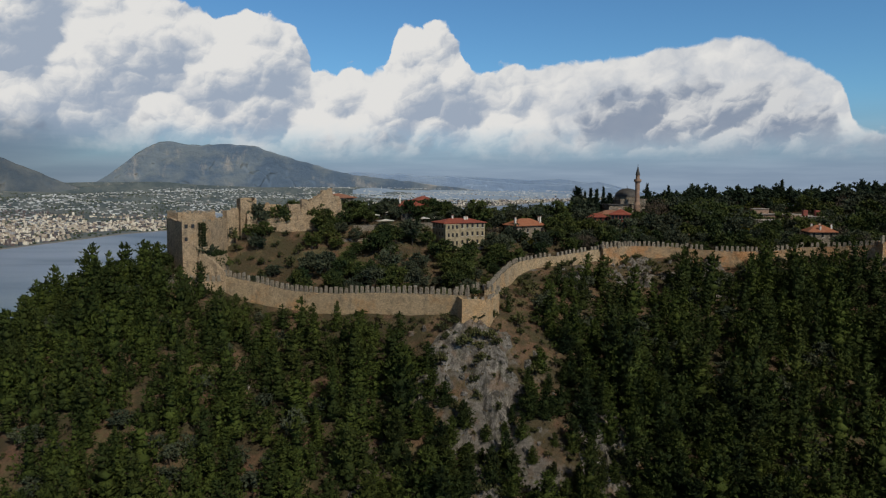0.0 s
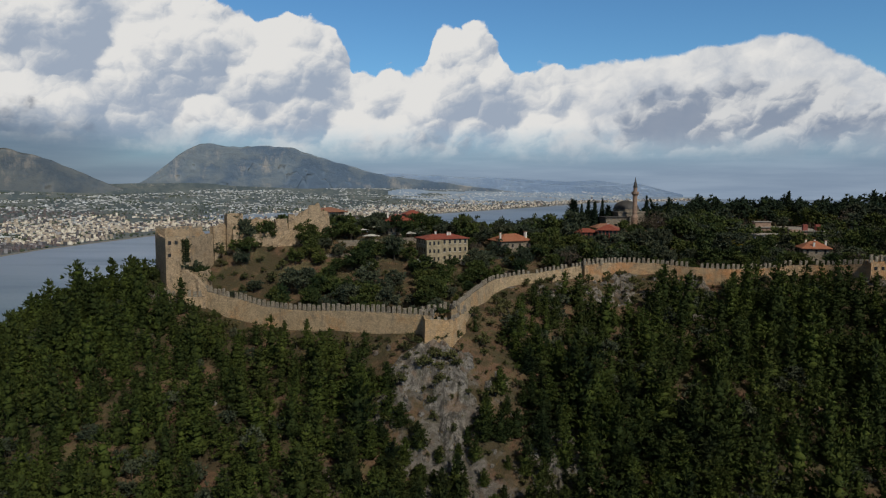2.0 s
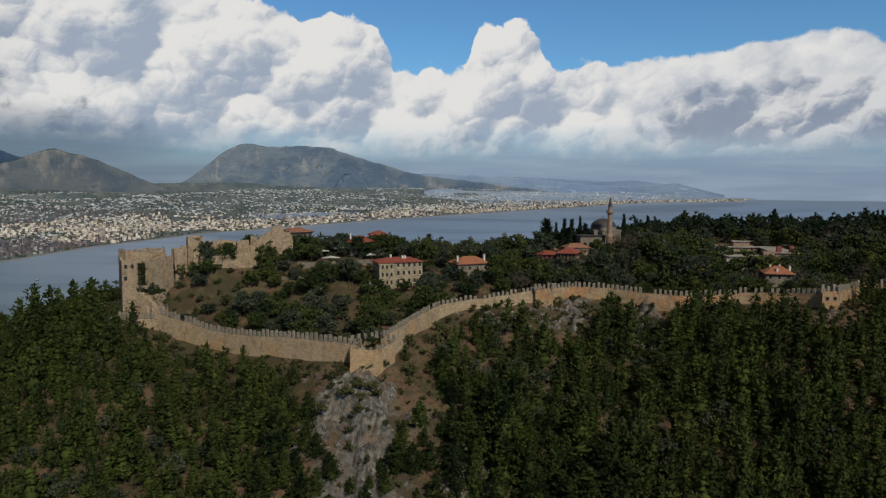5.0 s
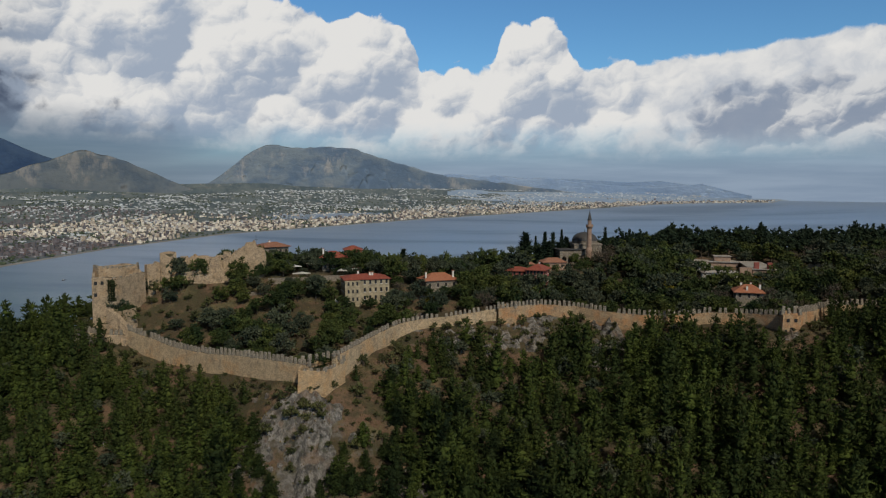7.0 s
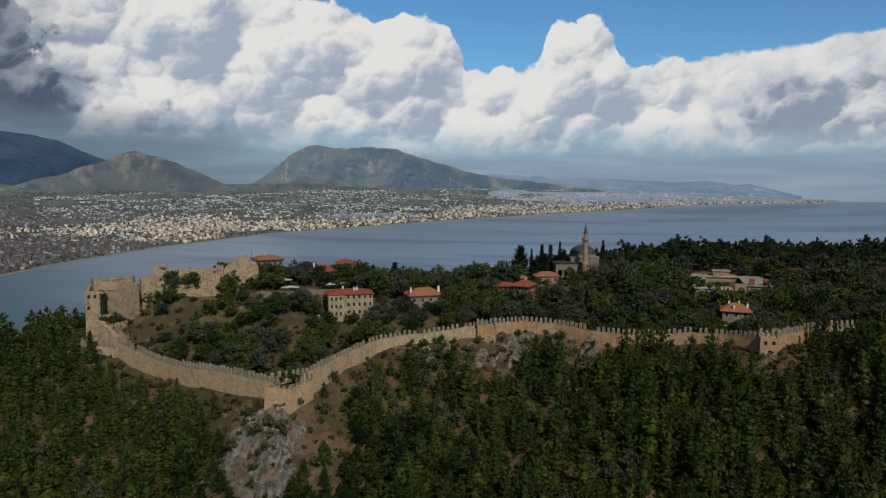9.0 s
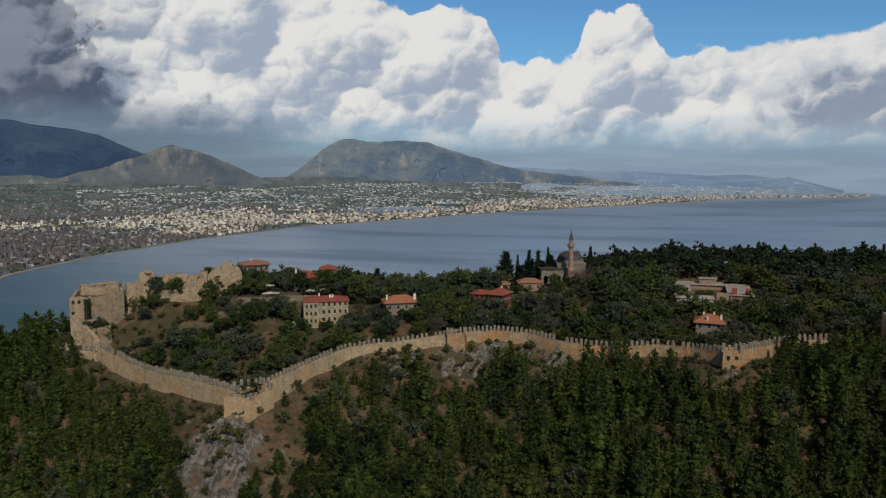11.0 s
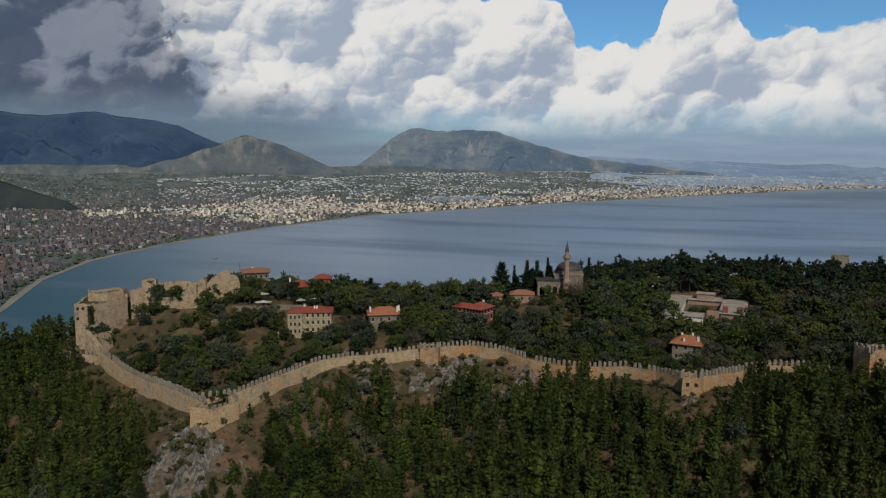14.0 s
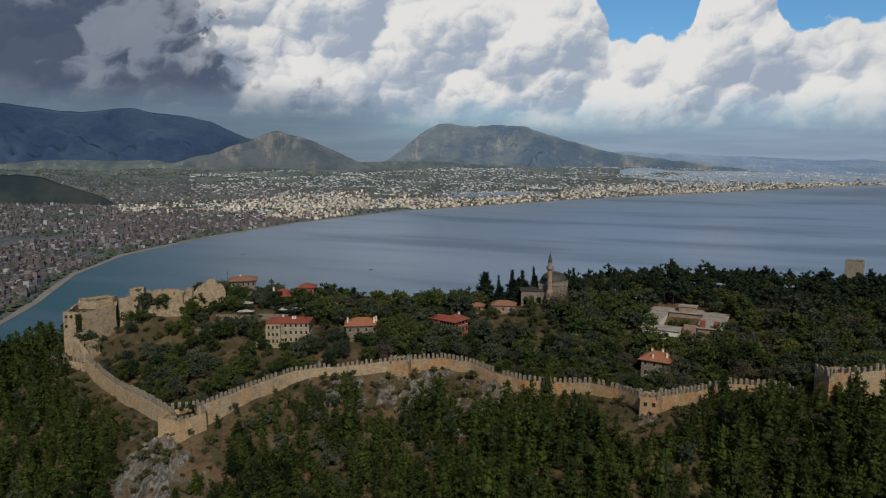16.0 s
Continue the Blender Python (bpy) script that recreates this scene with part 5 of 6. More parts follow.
def lathe(profile, cx, cy, seg=24):
    bm = bmesh.new()
    rings = []
    for r, z in profile:
        rings.append([bm.verts.new((cx + r * math.cos(2 * math.pi * i / seg), cy + r * math.sin(2 * math.pi * i / seg), z)) for i in range(seg)])
    for a, b in zip(rings[:-1], rings[1:]):
        for i in range(seg):
            bm.faces.new((a[i], a[(i + 1) % seg], b[(i + 1) % seg], b[i]))
    bm.faces.new(rings[-1])
    bm.faces.new(rings[0][::-1])
    return bm


part("drum", lathe([(5.7, 9.5), (5.7, 10.3), (5.9, 10.4), (5.9, 10.6)], 13.4, 10.7, 12), M_GREYWALL, mosque)
part("dome", lathe([(5.6 * math.cos(a), 10.6 + 3.7 * math.sin(a)) for a in np.linspace(0, 1.45, 9)] + [(0.15, 14.3), (0.06, 15.6)], 13.4, 10.7), M_LEAD, mosque, "dull lead-covered dome")


def arcade(L, H, n, thick):
    """A wall with n pointed arches through it, along x."""
    bm = bmesh.new()
    pitch = L / n
    for i in range(n):
        cx, hw = (i + 0.5) * pitch, pitch * 0.36
        spring, rise = H * 0.48, hw * 1.25
        arch = [(cx + hw * math.cos(a), spring + rise * math.sin(a)) for a in np.linspace(0, math.pi, 9)]
        outer = [((i + 1) * pitch, 0), ((i + 1) * pitch, H), (i * pitch, H), (i * pitch, 0)]
        for yy, flip in ((0, 1), (thick, -1)):
            right = [(cx + hw, 0)] + arch[:5]
            left = arch[4:] + [(cx - hw, 0)]
            a = [bm.verts.new((px, yy, pz)) for px, pz in [outer[0], outer[1], (cx, H)] + right[::-1]]
            b = [bm.verts.new((px, yy, pz)) for px, pz in [(cx, H), outer[2], outer[3]] + left[::-1]]
            bm.faces.new(a[::flip])
            bm.faces.new(b[::flip])
        line = [(cx + hw, 0)] + arch + [(cx - hw, 0)]
        for p, q in zip(line[:-1], line[1:]):
            bm.faces.new([bm.verts.new((px, yy, pz)) for px, yy, pz in ((p[0], 0, p[1]), (p[0], thick, p[1]), (q[0], thick, q[1]), (q[0], 0, q[1]))])
    bm.faces.new([bm.verts.new(c) for c in ((0, 0, H), (L, 0, H), (L, thick, H), (0, thick, H))])
    for xx in (0, L):
        bm.faces.new([bm.verts.new(c) for c in ((xx, 0, 0), (xx, thick, 0), (xx, thick, H), (xx, 0, H))])
    bmesh.ops.remove_doubles(bm, verts=bm.verts[:], dist=0.002)
    return bm


porch = part("porch", arcade(11.0, 7.6, 4, 0.6), M_GREYWALL, mosque)
porch.matrix_local = pose(0.6, 0.8, -0.5, 0, 0, 7)
side = part("porch_side", arcade(6.0, 7.6, 2, 0.6), M_GREYWALL, mosque)
side.matrix_local = pose(0.6, 0.8, -0.5, 0, 0, 97)
pr = part("porch_roof", boxed(-1.2, 11.6, -0.6, 6.6, 7.1, 7.4, 0.05), M_LEAD, mosque)
pr.matrix_local = pose(0.6, 0.8, 0, 0, 0, 7)
part("porch_back", boxed(3.0, 8.1, 4.6, 12.0, -3, 7.1), M_GREYWALL, mosque)
minaret = part("minaret", lathe([(1.45, -3), (1.45, 7.2), (1.0, 8.6), (0.98, 16.6), (1.25, 17.0), (1.6, 17.5), (1.6, 18.4), (1.5, 18.4), (1.5, 17.7), (0.85, 17.7), (0.82, 20.2)], 12.2, -1.4, 14), M_BRICKWALL, mosque, "pinkish brick minaret shaft with a stone balcony")
part("spire", lathe([(1.0, 20.2), (0.95, 20.4), (0.12, 24.0), (0.05, 24.9)], 12.2, -1.4, 14), M_LEAD, minaret, "dark lead-covered spire")

# flat-roofed visitor buildings
site = thing("flat_roof_building", pose(128.4, 285.0, 222.0, 0, 0, -4), "sprawling low white building with pale flat roofs around a courtyard", "building")
part("front_block", boxed(-1, 12, 0, 7, -3, 2.6, 0.05), M_WHITE, site)
part("front_roof", boxed(-1.5, 12.5, -0.5, 7.5, 2.6, 2.9, 0.05), M_CONCRETE, site)
part("left_wing", boxed(-3, 3.5, 7.5, 34, -3, 3.9, 0.05), M_WHITE, site)
part("left_roof", boxed(-3.5, 4.0, 7.0, 34.5, 3.9, 4.2, 0.05), M_CONCRETE, site)
part("right_wing", boxed(18, 26, 4, 32, -3, 3.9, 0.05), M_BRICKWALL, site)
part("right_roof", boxed(17.2, 26.6, 3.4, 32.6, 3.9, 4.2, 0.05), M_CONCRETE, site)
part("back_wing", boxed(4.2, 17.0, 27, 34, -3, 3.9, 0.05), M_BRICKWALL, site)
part("back_roof", boxed(4.1, 17.1, 26.4, 34.5, 3.9, 4.2, 0.05), M_CONCRETE, site)
part("roof_light", boxed(7.5, 14, 28.5, 32.5, 4.2, 6.2, 0.05), M_BRICKWALL, site, "red-brown raised roof block")
part("roof_light_cover", boxed(7.1, 14.4, 28.1, 32.9, 6.2, 6.45, 0.03), M_CONCRETE, site)
for bx in (18.6, 23.4):
    part("chimney_block", boxed(bx, bx + 1.8, 4.4, 6.0, 4.2, 6.6, 0.05), M_REDWALL, site, "red-painted chimney block")
part("parapet_wall", boxed(13.2, 17.5, 3.2, 5.0, -3, 4.6, 0.05), M_BRICKWALL, site)
for i in range(3):
    part("window", boxed(0.6 + i * 3.2, 2.2 + i * 3.2, -0.06, 0.2, 0.4, 1.8), M_SHUTTER, site)
house("gatehouse", 162.5, 288.0, 219.6, -4.0, 8.0, 5.0, 3.4, 1, M_WHITE, M_CONCRETE, "small white gatehouse with a flat roof", 0.25, 0.4, 3, 1)

# far fort on the next rise
fort = thing("ruined_fort_tower", pose(236, 664, 0, 0, 0, -12), "square ruined stone fort tower above far trees", "tower")
fz = floor_at(240, 668)
prism("masonry", [(0, 0), (13, 0), (13, 11), (0, 11)], fz - 4, 204.0, M_MERLON, fort, 1.0, 31, 0.6)


ruin_run("ruined_fort_wall", [(214, 664, fz + 6), (220, 666, fz + 11), (227, 667, fz + 8), (233, 668, fz + 4)], 2.0, "broken stone wall of a far fort", 53, 1.2)


# small boats on the bay
def boat(x, y, yaw):
    b = thing("motor_boat", pose(x, y, 0.1, 0, 0, yaw), "small dark motor boat on the calm bay", "boat", "boats on the bay")
    bm = bmesh.new()
    ring = [(-5, -1.6), (2, -1.7), (6.5, 0), (2, 1.7), (-5, 1.6)]
    lo = [bm.verts.new((px * 0.9, py * 0.7, 0)) for px, py in ring]
    hi = [bm.verts.new((px, py, 1.5)) for px, py in ring]
    for i in range(5):
        k = (i + 1) % 5
        bm.faces.new((lo[i], lo[k], hi[k], hi[i]))
    bm.faces.new(hi)
    bm.faces.new(lo[::-1])
    part("hull", bm, M_WOOD, b)
    part("cabin", boxed(-3.5, 0.5, -1.1, 1.1, 1.5, 3.2, 0.15), M_VAN, b)


for bx, by, byaw in ((-700, 1560, 30), (-930, 2480, 120), (-1180, 1660, 70)):
    boat(bx, by, byaw)


# small fittings round the houses
dish = thing("satellite_dish", pose(-2.0, 226.6, floor_at(-2.0, 226.6) + 1.6, 62, 0, -20), "large white satellite dish beside the stone house", "satellite dish")
part("bowl", lathe([(0.05, -0.02), (0.9, 0.12), (1.35, 0.42), (1.30, 0.46), (0.85, 0.17), (0.05, 0.04)], 0, 0, 20), M_WHITE, dish)
part("arm", boxed(-0.04, 0.04, -1.2, 0.0, 0.1, 0.2), M_WOOD, dish)
leg = part("post", boxed(-0.06, 0.06, -0.06, 0.06, -2.2, 0.0), M_WOOD, dish)
leg.matrix_local = pose(0, 0, 0, -62, 0, 0)
mast = thing("antenna_mast", pose(-45.0, 262.0, floor_at(-45, 262)), "thin grey radio mast on the hilltop", "mast")
part("pole", lathe([(0.12, -0.5), (0.09, 9.0), (0.04, 15.0)], 0, 0, 8), M_LEAD, mast)
for mz in (11.0, 13.2):
    part("crossbar", boxed(-0.7, 0.7, -0.04, 0.04, mz, mz + 0.08), M_LEAD, mast)


def terrace_wall(x, y, yaw, L, h, label):
    z = floor_at(x + L / 2 * math.cos(radians(yaw)), y + L / 2 * math.sin(radians(yaw)))
    w = thing("terrace_wall", pose(x, y, z, 0, 0, yaw), label, "retaining wall", "terrace walls")
    V = boxed(0, L, 0, 0.7, -3.0, h, 0.08)
    part("stonework", V, M_GREYWALL, w)
    for k in range(int(L / 1.7)):
        part("coping_stone", boxed(k * 1.7, k * 1.7 + 1.62, -0.08, 0.78, h + 0.003, h + 0.2, 0.04), M_GREYWALL, w)


terrace_wall(-30, 236.5, 22, 15, 1.6, "grey stone terrace wall below the canopies")
terrace_wall(-14, 242.5, 20, 12, 1.8, "grey stone retaining wall on the slope")
terrace_wall(-34, 229, 16, 12, 0.8, "low dry-stone wall across the grass")
terrace_wall(22, 238, 22, 13, 0.9, "low stone wall before the orange-roofed house")

# coaches parked behind the visitor buildings
def coach(x, y, z, yaw, L):
    c = thing("minibus", pose(x, y, z, 0, 0, yaw), "white minibus parked among the trees", "minibus", "parked minibuses")
    part("body", boxed(0, L, 0, 2.1, 0.35, 2.5, 0.18), M_VAN, c)
    part("windows", boxed(0.25, L - 0.2, -0.02, 2.12, 1.4, 2.1, 0.02), M_SHUTTER, c, "dark side glass")
    for wx in (1.0, L - 1.2):
        for wy in (0.02, 1.88):
            w = part("wheel", lathe([(0.36, 0), (0.36, 0.2)], 0, 0, 12), M_TYRE, c)
            w.matrix_local = pose(wx, wy + 0.1, 0.36, 90, 0, 0)


for cx, cy, cyaw in ((114, 325, 10), (120.5, 327, 14)):
    coach(cx, cy, floor_at(cx + 3, cy + 1) + 0.1, cyaw, 6.2)


# ---- trees inside the fortress ----
HOUSES = [(6, 233, 13), (32, 248, 10), (63, 258, 9), (54, 265, 6), (136, 256, 8), (-38, 266, 8), (-11, 257, 7), (5, 265, 5), (72, 296, 6), (60, 292, 5), (83, 320, 15), (77, 309, 10), (74, 298, 11), (141, 290, 17), (150, 300, 18), (135, 310, 16), (136, 248, 9), (138, 283, 9),
          (137, 300, 13), (150, 305, 16), (140, 315, 14), (168, 291, 7), (174, 303, 5), (-76, 220, 12), (-60, 234, 5), (-42, 247, 5), (-22, 247, 6)]


def court_ground(x, y):
    d = -beyond_wall(x, y)
    if d < 3.0 or x < -88:
        return False
    return all(math.hypot(x - a, y - b) > r * 0.68 for a, b, r in HOUSES)


def open_court(x, y):
    """The dry terraced slope between the front wall and the houses."""
    return -66 < x < 42 and y < 250 - 0.1 * abs(x)


spots, r_ = scatter(18000, -90, 235, 176, 385, 3.7, court_ground, 5)
lists = {"broad": [], "bare": [(89.5, 303, 2.1), (94, 306, 2.2), (92, 301, 1.6), (98, 309, 1.6), (43, 246, 1.0), (17, 240, 1.0)], "shrub": [], "olive": [], "pine": []}
for x, y in spots:
    q = r_.random()
    if open_court(x, y):
        clump = float(wave(x, y, 21, 13))
        if q < 0.45 + 0.3 * clump:
            lists["olive" if q < 0.16 else "broad"].append((x, y, 0.75 + 0.75 * r_.random()))
        elif q < 0.95:
            lists["shrub"].append((x, y, 0.7 + 1.1 * r_.random() ** 1.3))
    elif y > 318 or x > 205:
        if q < 0.75:
            lists["pine" if q < 0.5 else "broad"].append((x, y, 0.8 + 0.5 * r_.random()))
    else:
        kind = "olive" if q < 0.26 else "broad" if q < 0.76 else "bare" if q < 0.81 else "shrub"
        low = 0.55 if 58 < x < 98 and y > 268 else 1.0
        lists[kind].append((x, y, low * ((1.2 if kind == "shrub" else 0.85) + 1.0 * r_.random() ** 1.2)))


# trees before the far fort
lists["pine"] += [(214 + 7 * i, 640 + 5 * (i % 3), 1.5) for i in range(8)]
# single large trees of the court, and a yellowing group
for x, y, k in ((-21.4, 221, 1.45), (16.9, 217.4, 1.35), (13.5, 215.5, 1.1), (-10.5, 231.2, 1.25), (6, 205.8, 1.25), (2, 204, 1.0), (-24.3, 207, 1.2), (-32, 203, 1.1), (-14, 199, 1.0), (45, 250, 1.1)):
    lists["broad"].append((x, y, k))
lists["yellow"] = [(30.1, 229.9, 0.9), (108, 262, 1.5), (112, 266, 1.4), (104, 259, 1.2), (110, 256, 1.2), (101, 252, 1.1), (146, 277, 0.9)]
# trees that stand close before the houses
for x, y, k in ((-3, 224, 0.8), (3, 225.5, 0.7), (9, 228.5, 0.95), (14.5, 230.5, 1.0), (27.5, 239, 0.7), (33, 241.5, 0.9), (38, 245, 0.8), (55.5, 248.5, 1.25), (60, 246.6, 1.3),
                (65, 245.5, 1.35), (70, 247.0, 1.3), (52, 255, 1.0), (-30, 252, 0.9), (-34, 256, 0.9), (-20, 246, 0.6), (-9, 248.5, 0.55), (130, 246.5, 0.75), (134.5, 247, 0.6), (142, 249, 0.8), (139, 281, 0.8), (143, 283, 0.9), (148, 282, 1.0), (153, 284, 0.9), (124, 281, 0.9), (137.5, 299, 0.9), (141, 303, 0.8), (58.5, 245, 0.9), (22, 233, 0.8), (36, 243, 0.8), (79, 303, 0.9), (90, 305, 1.1)):
    lists["broad" if int(x) % 2 else "olive"].append((x, y, k))


def mixed(kind, form, leaf, label, category, limit):
    here = sorted(lists[kind], key=lambda s: s[1])
    ms = [tree_model(category.replace(" ", "_"), c, w, leaf, label, category, category + "s in the fortress") for c, w in (BROAD_RICH if form == "broad" else FORMS[form])]
    plant(ms, here[:limit])
    if len(here) > limit:
        grove(category.replace(" ", "_") + "s", form, here[limit:], [leaf, M_BARK], label.replace("tree", "trees"), category)


mixed("olive", "broad", M_OLIVE, "grey-green olive tree with a rounded crown", "olive tree", 150)
mixed("broad", "broad", M_LEAF, "leafy green broadleaf tree", "broadleaf tree", 200)
mixed("yellow", "broad", M_YELLOW, "broadleaf tree with yellowing autumn leaves", "yellow tree", 20)
mixed("bare", "bare", M_BARE, "half-bare grey-brown tree with thin twigs", "bare tree", 80)
mixed("shrub", "shrub", M_SHRUB, "low dry green-brown shrub", "shrub", 200)
FORMS["canopy"] = [round_form(500 + i, 8.5, 3.2, 30, 13, 0.5, 0.2, 0.4, 0.72, 0.85) for i in range(3)]
mixed("pine", "canopy", M_CYPRESS, "dark umbrella-crowned pine tree", "umbrella pine", 120)

CYPRESSES = [(58.3, 305.4, 237.8, 3.2), (66.5, 318, 237.4, 1.4), (70, 322, 236.8, 1.5), (68, 315, 233.5, 2.2), (72.5, 318, 233.0, 2.4), (64, 309, 231.5, 2.2), (76, 322, 235, 2.0), (11.3, 273.5, 233.2, 1.9), (13.2, 274.2, 229.5, 2.0), (164.9, 344.3, 241.2, 1.3), (93, 322, 239.5, 1.1), (104, 326, 238.5, 1.2),
             (127, 330, 238, 1.1), (212, 352, 240, 1.0), (218, 356, 240.5, 1.2), (183, 318, 232, 1.2), (175, 315, 231, 1.0), (34.4, 290.6, 227, 1.2), (36, 303, 228, 1.3), (-7, 281, 231, 1.6), (-4.5, 282.5, 231.6, 1.6), (-1, 283, 230.6, 1.5), (62.5, 311, 236, 0.9), (74, 326, 238, 1.0)]
cyp = [tree_model("cypress_tree", *cypress_form(600 + i, 10.0, 1.0), M_CYPRESS, "tall slim dark cypress tree", "cypress tree", "cypresses") for i in range(3)]
for i, (x, y, top, w) in enumerate(CYPRESSES):
    z = floor_at(x, y) - 0.2
    m = Matrix.LocRotScale((x, y, z), Euler((0, 0, i * 1.1)), None)
    ob = cyp[i % 3]
    if i < 3:
        ob.matrix_world = m
    else:
        ob = copy_thing(ob, m)
    ob.scale = (w * 1.2, w * 1.2, (top - z) / 10.2)

# scrub on the bare ground outside the walls
spots, r_ = scatter(9000, -110, 200, 112, 245, 2.2, lambda x, y: beyond_wall(x, y) > 2.2 and not pine_ground(x, y), 15)
sp = [(x, y, 0.45 + 1.2 * r_.random() ** 1.4) for x, y in spots if r_.random() < 0.8]
grove("scrub", "shrub", sp, [M_SHRUB, M_BARK], "low dry scrub between rocks", "scrub")


# ---- crags ----
def crag_mesh(seed, sx, sy, sz):
    bm = bmesh.new()
    bmesh.ops.create_icosphere(bm, subdivisions=3, radius=1.0)
    off = Vector((seed * 3.7, seed * 1.9, seed * 5.1))
    for v in bm.verts:
        p = v.co.copy()
        k = 1 + 0.35 * noise.noise(p * 1.3 + off) + 0.22 * noise.noise(Vector((p.x * 4, p.y * 4, p.z * 1.4)) + off) + 0.10 * noise.noise(p * 8 + off)
        v.co = Vector((p.x * sx, p.y * sy, p.z * sz)) * k
    me = bpy.data.meshes.new("rock")
    bm.to_mesh(me)
    bm.free()
    me.materials.append(M_ROCK)
    return me


CRAGS = [crag_mesh(i, 1.3, 1.0, 1.0 + 0.3 * (i % 3)) for i in range(6)]


def rock_face(rock, label):
    """Fissured limestone outcrop that breaks through the slope."""
    xs, ys = np.arange(rock[0], rock[1], 0.5), np.arange(rock[2], rock[3], 0.5)
    X, Y = np.meshgrid(xs, ys)
    x, y = X.ravel(), Y.ravel()
    nx, ny = len(xs), len(ys)
    i = (np.arange(ny - 1)[:, None] * nx + np.arange(nx - 1)[None, :]).ravel()
    v = np.column_stack([x, y, rock_z(x, y, rock)])
    return tagged(sheet("rock_face", v, np.column_stack([i, i + 1, i + nx + 1, i + nx]), M_ROCK), label, "rock face", kind="structure")


for rock, what in zip(ROCKS, ("fissured grey limestone crag below the corner tower", "lower grey limestone crag on the slope", "dark grey rock outcrop below the crest wall",
                              "weathered rock ledge below the climbing wall", "grey rock footing of the western tower", "grey rock footing of the turret with windows",
                              "narrow pale rock rib among pines", "broken grey limestone ledges among shrubs")):
    rock_face(rock, what)


# dry grass on open ground
def grass():
    pts, r = scatter(26000, -85, 215, 140, 300, 0.9, lambda x, y: (beyond_wall(x, y) < -1.5 and (open_court(x, y) or float(wave(x, y, 44, 9)) > 0.3)) or (beyond_wall(x, y) > 1.2 and not pine_ground(x, y)), 17)
    P = np.array(pts)
    z = surface_z(P[:, 0], P[:, 1])
    n = len(P) * 4
    C = np.repeat(np.column_stack([P, z - 0.05]), 4, axis=0) + np.column_stack([r.normal(size=(n, 2)) * 0.22, np.zeros(n)])
    t = r.random(n) * 6.28
    B = np.column_stack([np.cos(t), np.sin(t), np.zeros(n)]) * 0.16
    tip = C + np.column_stack([r.normal(size=(n, 2)) * 0.18, 0.25 + 0.35 * r.random(n)])
    V = np.stack([C - B, C + B, tip], axis=1).reshape(-1, 3)
    tagged(sheet("dry_grass", V, np.arange(n * 3).reshape(-1, 3), M_STRAW), "straw-coloured dry grass tufts on open ground", "grass", kind="stuff")


grass()
r_ = random.Random(4)
crag_spots = [(r_.uniform(0, 22), r_.uniform(140, 172), r_.uniform(0.4, 1.0)) for _ in range(40)]
crag_spots += [(r_.uniform(54, 92), r_.uniform(216, 236), r_.uniform(0.3, 0.9)) for _ in range(60)]
crag_spots += [(r_.uniform(-60, 120), r_.uniform(115, 180), r_.uniform(0.3, 0.8)) for _ in range(50)]
for x, y, k in crag_spots:
    if beyond_wall(x, y) < 0.8:
        continue
    ob = new("rock", r_.choice(CRAGS))
    tagged(ob, "jagged grey limestone boulder on the slope", "rock", "boulders below the walls")
    ob.matrix_world = Matrix.LocRotScale((x, y, floor_at(x, y) + 0.1 * k), Euler((r_.uniform(-0.3, 0.3), r_.uniform(-0.3, 0.3), r_.uniform(0, 6.28))), (k, k, k * r_.uniform(0.7, 1.2)))


# ---- the town round the bay ----
def apartment_block(L, D, floors):
    b = tagged(new("apartment_building"), "apartment block with balconies in the town below, walls coloured as in cloud shade", "apartment building", "town blocks near the beach")
    H = floors * 3.0
    part("wall", boxed(-L / 2, L / 2, -D / 2, D / 2, -1, H, 0.05), M_TOWN, b)
    part("roof", hip_roof(L, D, H, 1.4, 0.5), M_TOWN_ROOF, b).matrix_local = pose(-L / 2, -D / 2, 0)
    for f in range(floors):
        part("balcony", boxed(-L * 0.4, L * 0.4, -D / 2 - 1.1, -D / 2 + 0.1, f * 3.0 + 0.2, f * 3.0 + 1.2, 0.03), M_WHITE, b)
        part("window_band", boxed(-L * 0.42, L * 0.42, -D / 2 - 0.05, -D / 2 + 0.2, f * 3.0 + 1.3, f * 3.0 + 2.5), M_SHUTTER, b)
    return b


BLOCKS = [apartment_block(14, 11, 4), apartment_block(11, 10, 3), apartment_block(17, 12, 5)]


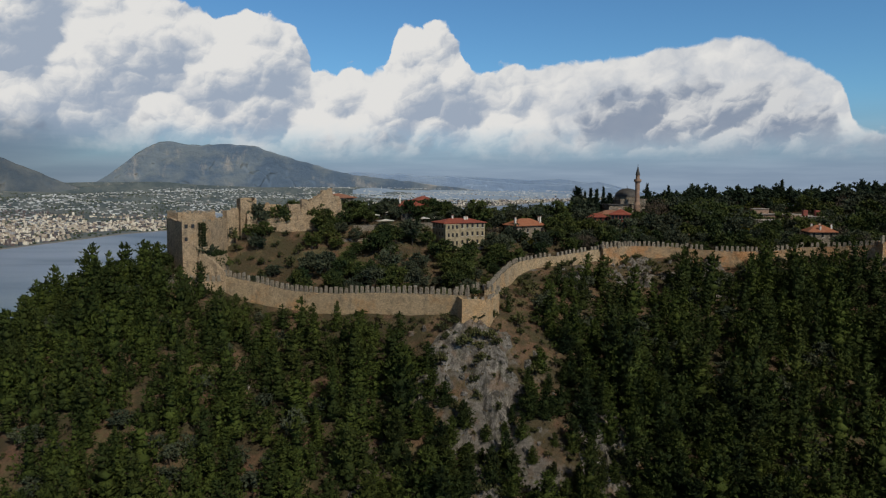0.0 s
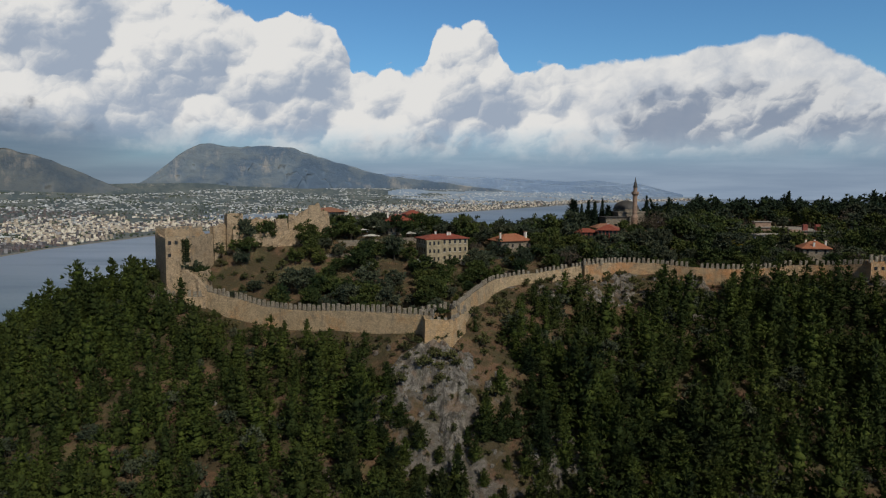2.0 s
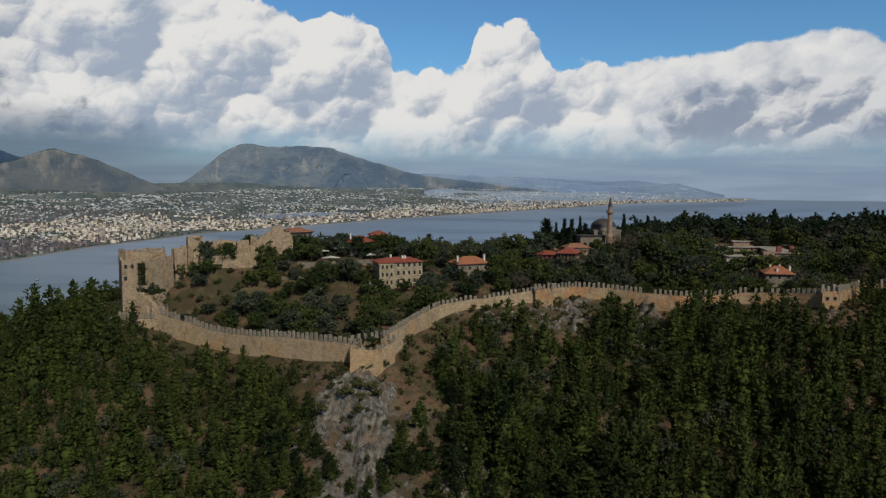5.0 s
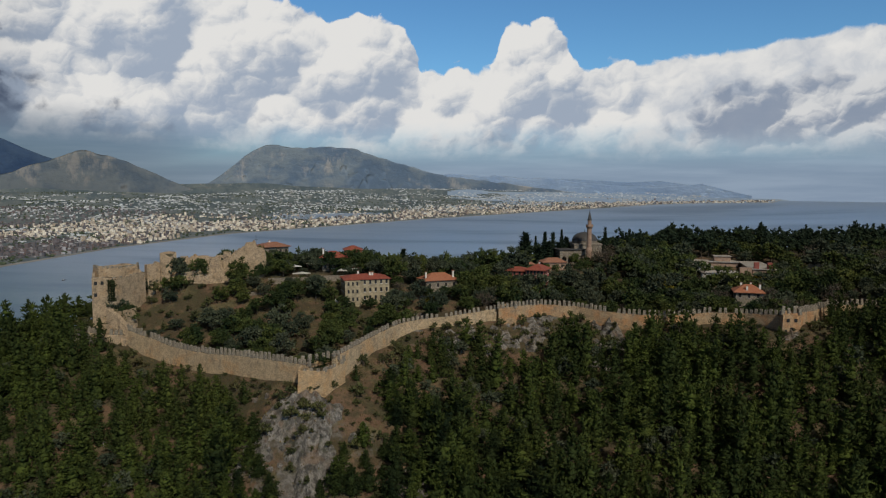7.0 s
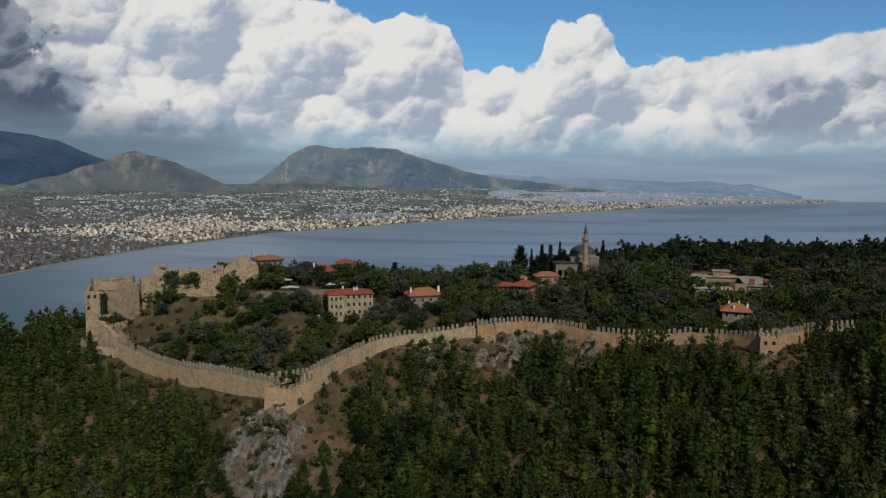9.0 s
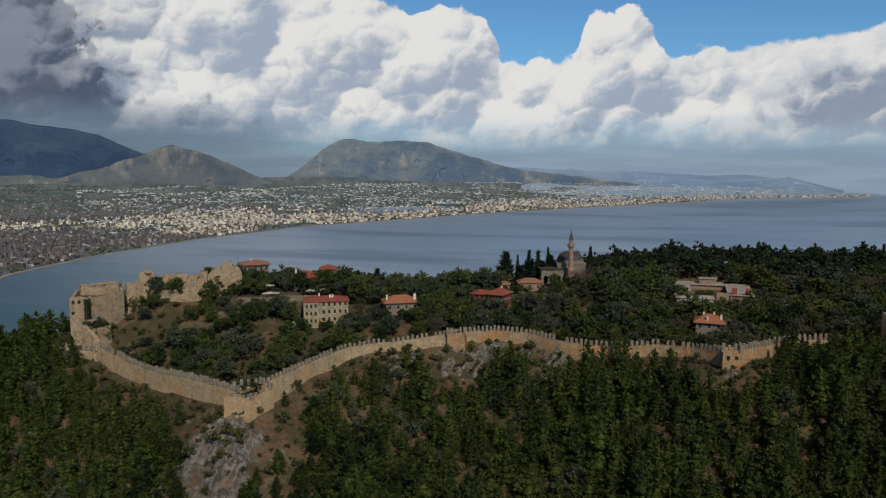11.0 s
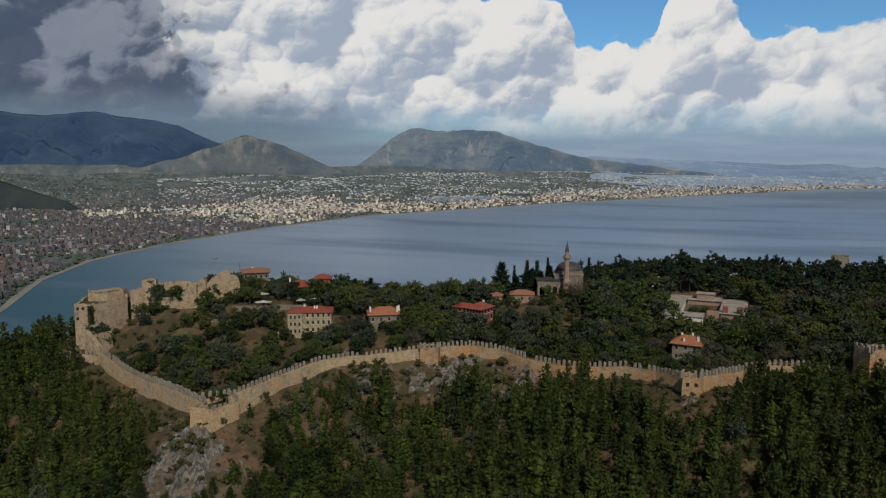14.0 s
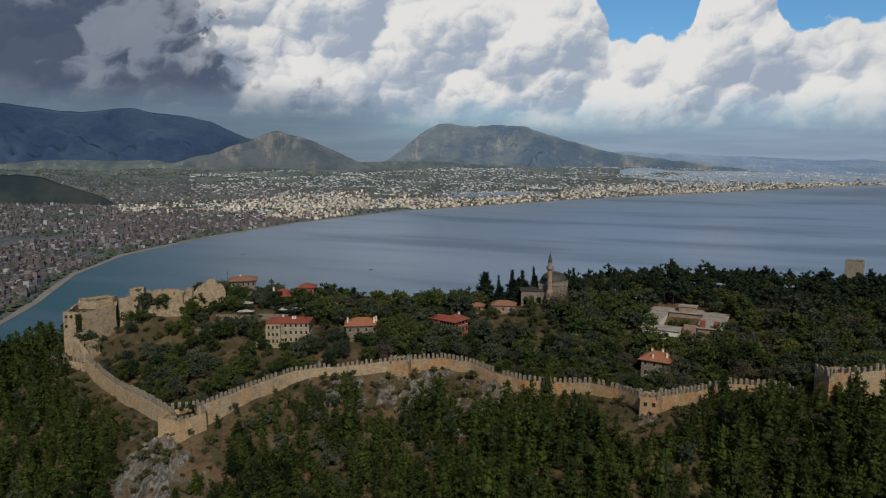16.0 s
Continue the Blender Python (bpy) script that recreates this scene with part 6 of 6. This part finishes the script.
def town():
    r = np.random.default_rng(12)
    V, F, I, n = [], [], [], 0
    cube = np.array([(-.5, -.5, 0), (.5, -.5, 0), (.5, .5, 0), (-.5, .5, 0), (-.5, -.5, 1), (.5, -.5, 1), (.5, .5, 1), (-.5, .5, 1)])
    faces = np.array([(0, 1, 5, 4), (1, 2, 6, 5), (2, 3, 7, 6), (3, 0, 4, 7), (4, 5, 6, 7)])
    count = 130000
    a = np.radians(-75 + 95 * r.random(count))
    d = 700 + 9500 * r.random(count) ** 1.5
    x, y = HUB[0] + np.sin(a) * d, HUB[1] + np.cos(a) * d
    s = inland(x, y)
    thick = np.where(y < 4500, 1800, 700)
    ok = (s > 30) & (r.random(count) < np.exp(-np.maximum(s - thick * 0.5, 0) / (thick * 0.55))) & (wave(x, y, 33, 260) < 0.55)
    x, y, s = x[ok], y[ok], s[ok]
    order = np.argsort(np.hypot(x - HUB[0], y - HUB[1]))[:36000]
    x, y, s = x[order], y[order], s[order]
    gz = coast_height(x, y, 0, 0)
    wave_here = wave(x, y, 39, 300)[150:]
    for i in range(150):
        w, l, h = r.uniform(9, 13), r.uniform(10, 18), r.choice([9, 12, 15])
        b = copy_thing(BLOCKS[i % 3], pose(x[i], y[i], gz[i] - 1, 0, 0, 34 + r.normal() * 12)) if i > 2 else BLOCKS[i]
        b.matrix_world = pose(x[i], y[i], gz[i] - 1, 0, 0, 34 + r.normal() * 12)
    x, y, s, gz = x[150:], y[150:], s[150:], gz[150:]
    for i in range(len(x)):
        w, l = r.uniform(7, 13), r.uniform(8, 18)
        h = r.choice([5, 7, 8, 10, 12, 15, 22], p=[.16, .22, .2, .16, .14, .09, .03])
        t = r.normal() * 0.3 + 0.6
        c, sn = math.cos(t), math.sin(t)
        q = cube * np.array([w, l, h])
        q = np.column_stack([q[:, 0] * c - q[:, 1] * sn + x[i], q[:, 0] * sn + q[:, 1] * c + y[i], q[:, 2] + gz[i] - 1])
        V.append(q)
        F.append(faces + n)
        # Most blocks of the far strip take the sunlit colours, the others the shaded.
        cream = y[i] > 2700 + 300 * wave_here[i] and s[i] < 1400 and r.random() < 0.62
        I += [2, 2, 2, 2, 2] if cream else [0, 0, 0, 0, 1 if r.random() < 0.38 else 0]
        n += 8
    # villas on the hill behind the town
    hill = HEIGHTS[1]
    a = np.radians(r.uniform(-43, -30, 260))
    d = r.uniform(7000, 8900, 260)
    hx, hy = HUB[0] + np.sin(a) * d, HUB[1] + np.cos(a) * d
    hz = hill(hx, hy, np.degrees(a), d)
    for px, py, pz in zip(hx, hy, hz):
        if pz < 40 or float(wave(px, py, 71, 420)) < 0:
            continue
        q = cube * np.array([r.uniform(14, 40), r.uniform(12, 24), r.uniform(8, 16)])
        V.append(q + np.array([px, py, pz - 3]))
        F.append(faces + n)
        I += [2, 2, 2, 2, 2]
        n += 8
    V = drawn_in(np.concatenate(V))
    tagged(sheet("town_blocks", V, np.concatenate(F), [M_TOWN, M_TOWN_ROOF, M_HOTEL], index=I), "thousands of apartment blocks along the bay, coloured shaded near and sunlit far", "town", kind="stuff")
    # long white greenhouses and scattered villas on the slopes behind
    V, F, n = [], [], 0
    count = 26000
    a = np.radians(-42 + 54 * r.random(count))
    d = 3200 + 8800 * r.random(count)
    x, y = HUB[0] + np.sin(a) * d, HUB[1] + np.cos(a) * d
    s = inland(x, y)
    ok = (s > 300) & (s < 4200) & (wave(x, y, 36, 350) > -0.15)
    x, y = x[ok][:4200], y[ok][:4200]
    gz = coast_height(x, y, 0, 0)
    for i in range(len(x)):
        q = cube * np.array([r.uniform(8, 15) if r.random() < 0.8 else r.uniform(20, 42), r.uniform(8, 16), r.uniform(5, 10)])
        t = r.normal() * 0.6
        c, sn = math.cos(t), math.sin(t)
        V.append(np.column_stack([q[:, 0] * c - q[:, 1] * sn + x[i], q[:, 0] * sn + q[:, 1] * c + y[i], q[:, 2] + gz[i] - 2]))
        F.append(faces + n)
        n += 8
    tagged(sheet("greenhouses", drawn_in(np.concatenate(V)), np.concatenate(F), M_GLASSHOUSE), "long white greenhouses scattered over far slopes", "greenhouses", kind="stuff")
    # groves and street trees as low clumps
    V, F, n = [], [], 0
    count = 40000
    a = np.radians(-75 + 95 * r.random(count))
    d = 700 + 8000 * r.random(count) ** 1.4
    x, y = HUB[0] + np.sin(a) * d, HUB[1] + np.cos(a) * d
    s = inland(x, y)
    ok = (s > 10) & ((s < 32) | (wave(x, y, 34, 160) > -0.1))
    x, y = x[ok], y[ok]
    gz = coast_height(x, y, 0, 0)
    tv = np.array([(0, 0, 1.0), (1, 0, .45), (.3, .95, .5), (-.8, .6, .42), (-.8, -.6, .5), (.3, -.95, .4), (0, 0, 0)])
    tf = np.array([(0, 1, 2), (0, 2, 3), (0, 3, 4), (0, 4, 5), (0, 5, 1), (6, 2, 1), (6, 3, 2), (6, 4, 3), (6, 5, 4), (6, 1, 5)])
    for i in range(min(len(x), 22000)):
        k = r.uniform(4, 9)
        q = tv * np.array([k, k, k * r.uniform(0.9, 1.6)]) * (1 + 0.2 * r.normal(size=(7, 1)))
        V.append(q + np.array([x[i], y[i], gz[i] - 0.5]))
        F.append(tf + n)
        n += 7
    tagged(sheet("town_trees", drawn_in(np.concatenate(V)), np.concatenate(F), M_TOWN_TREE), "dark green street trees and groves in the town", "trees", kind="stuff")


town()
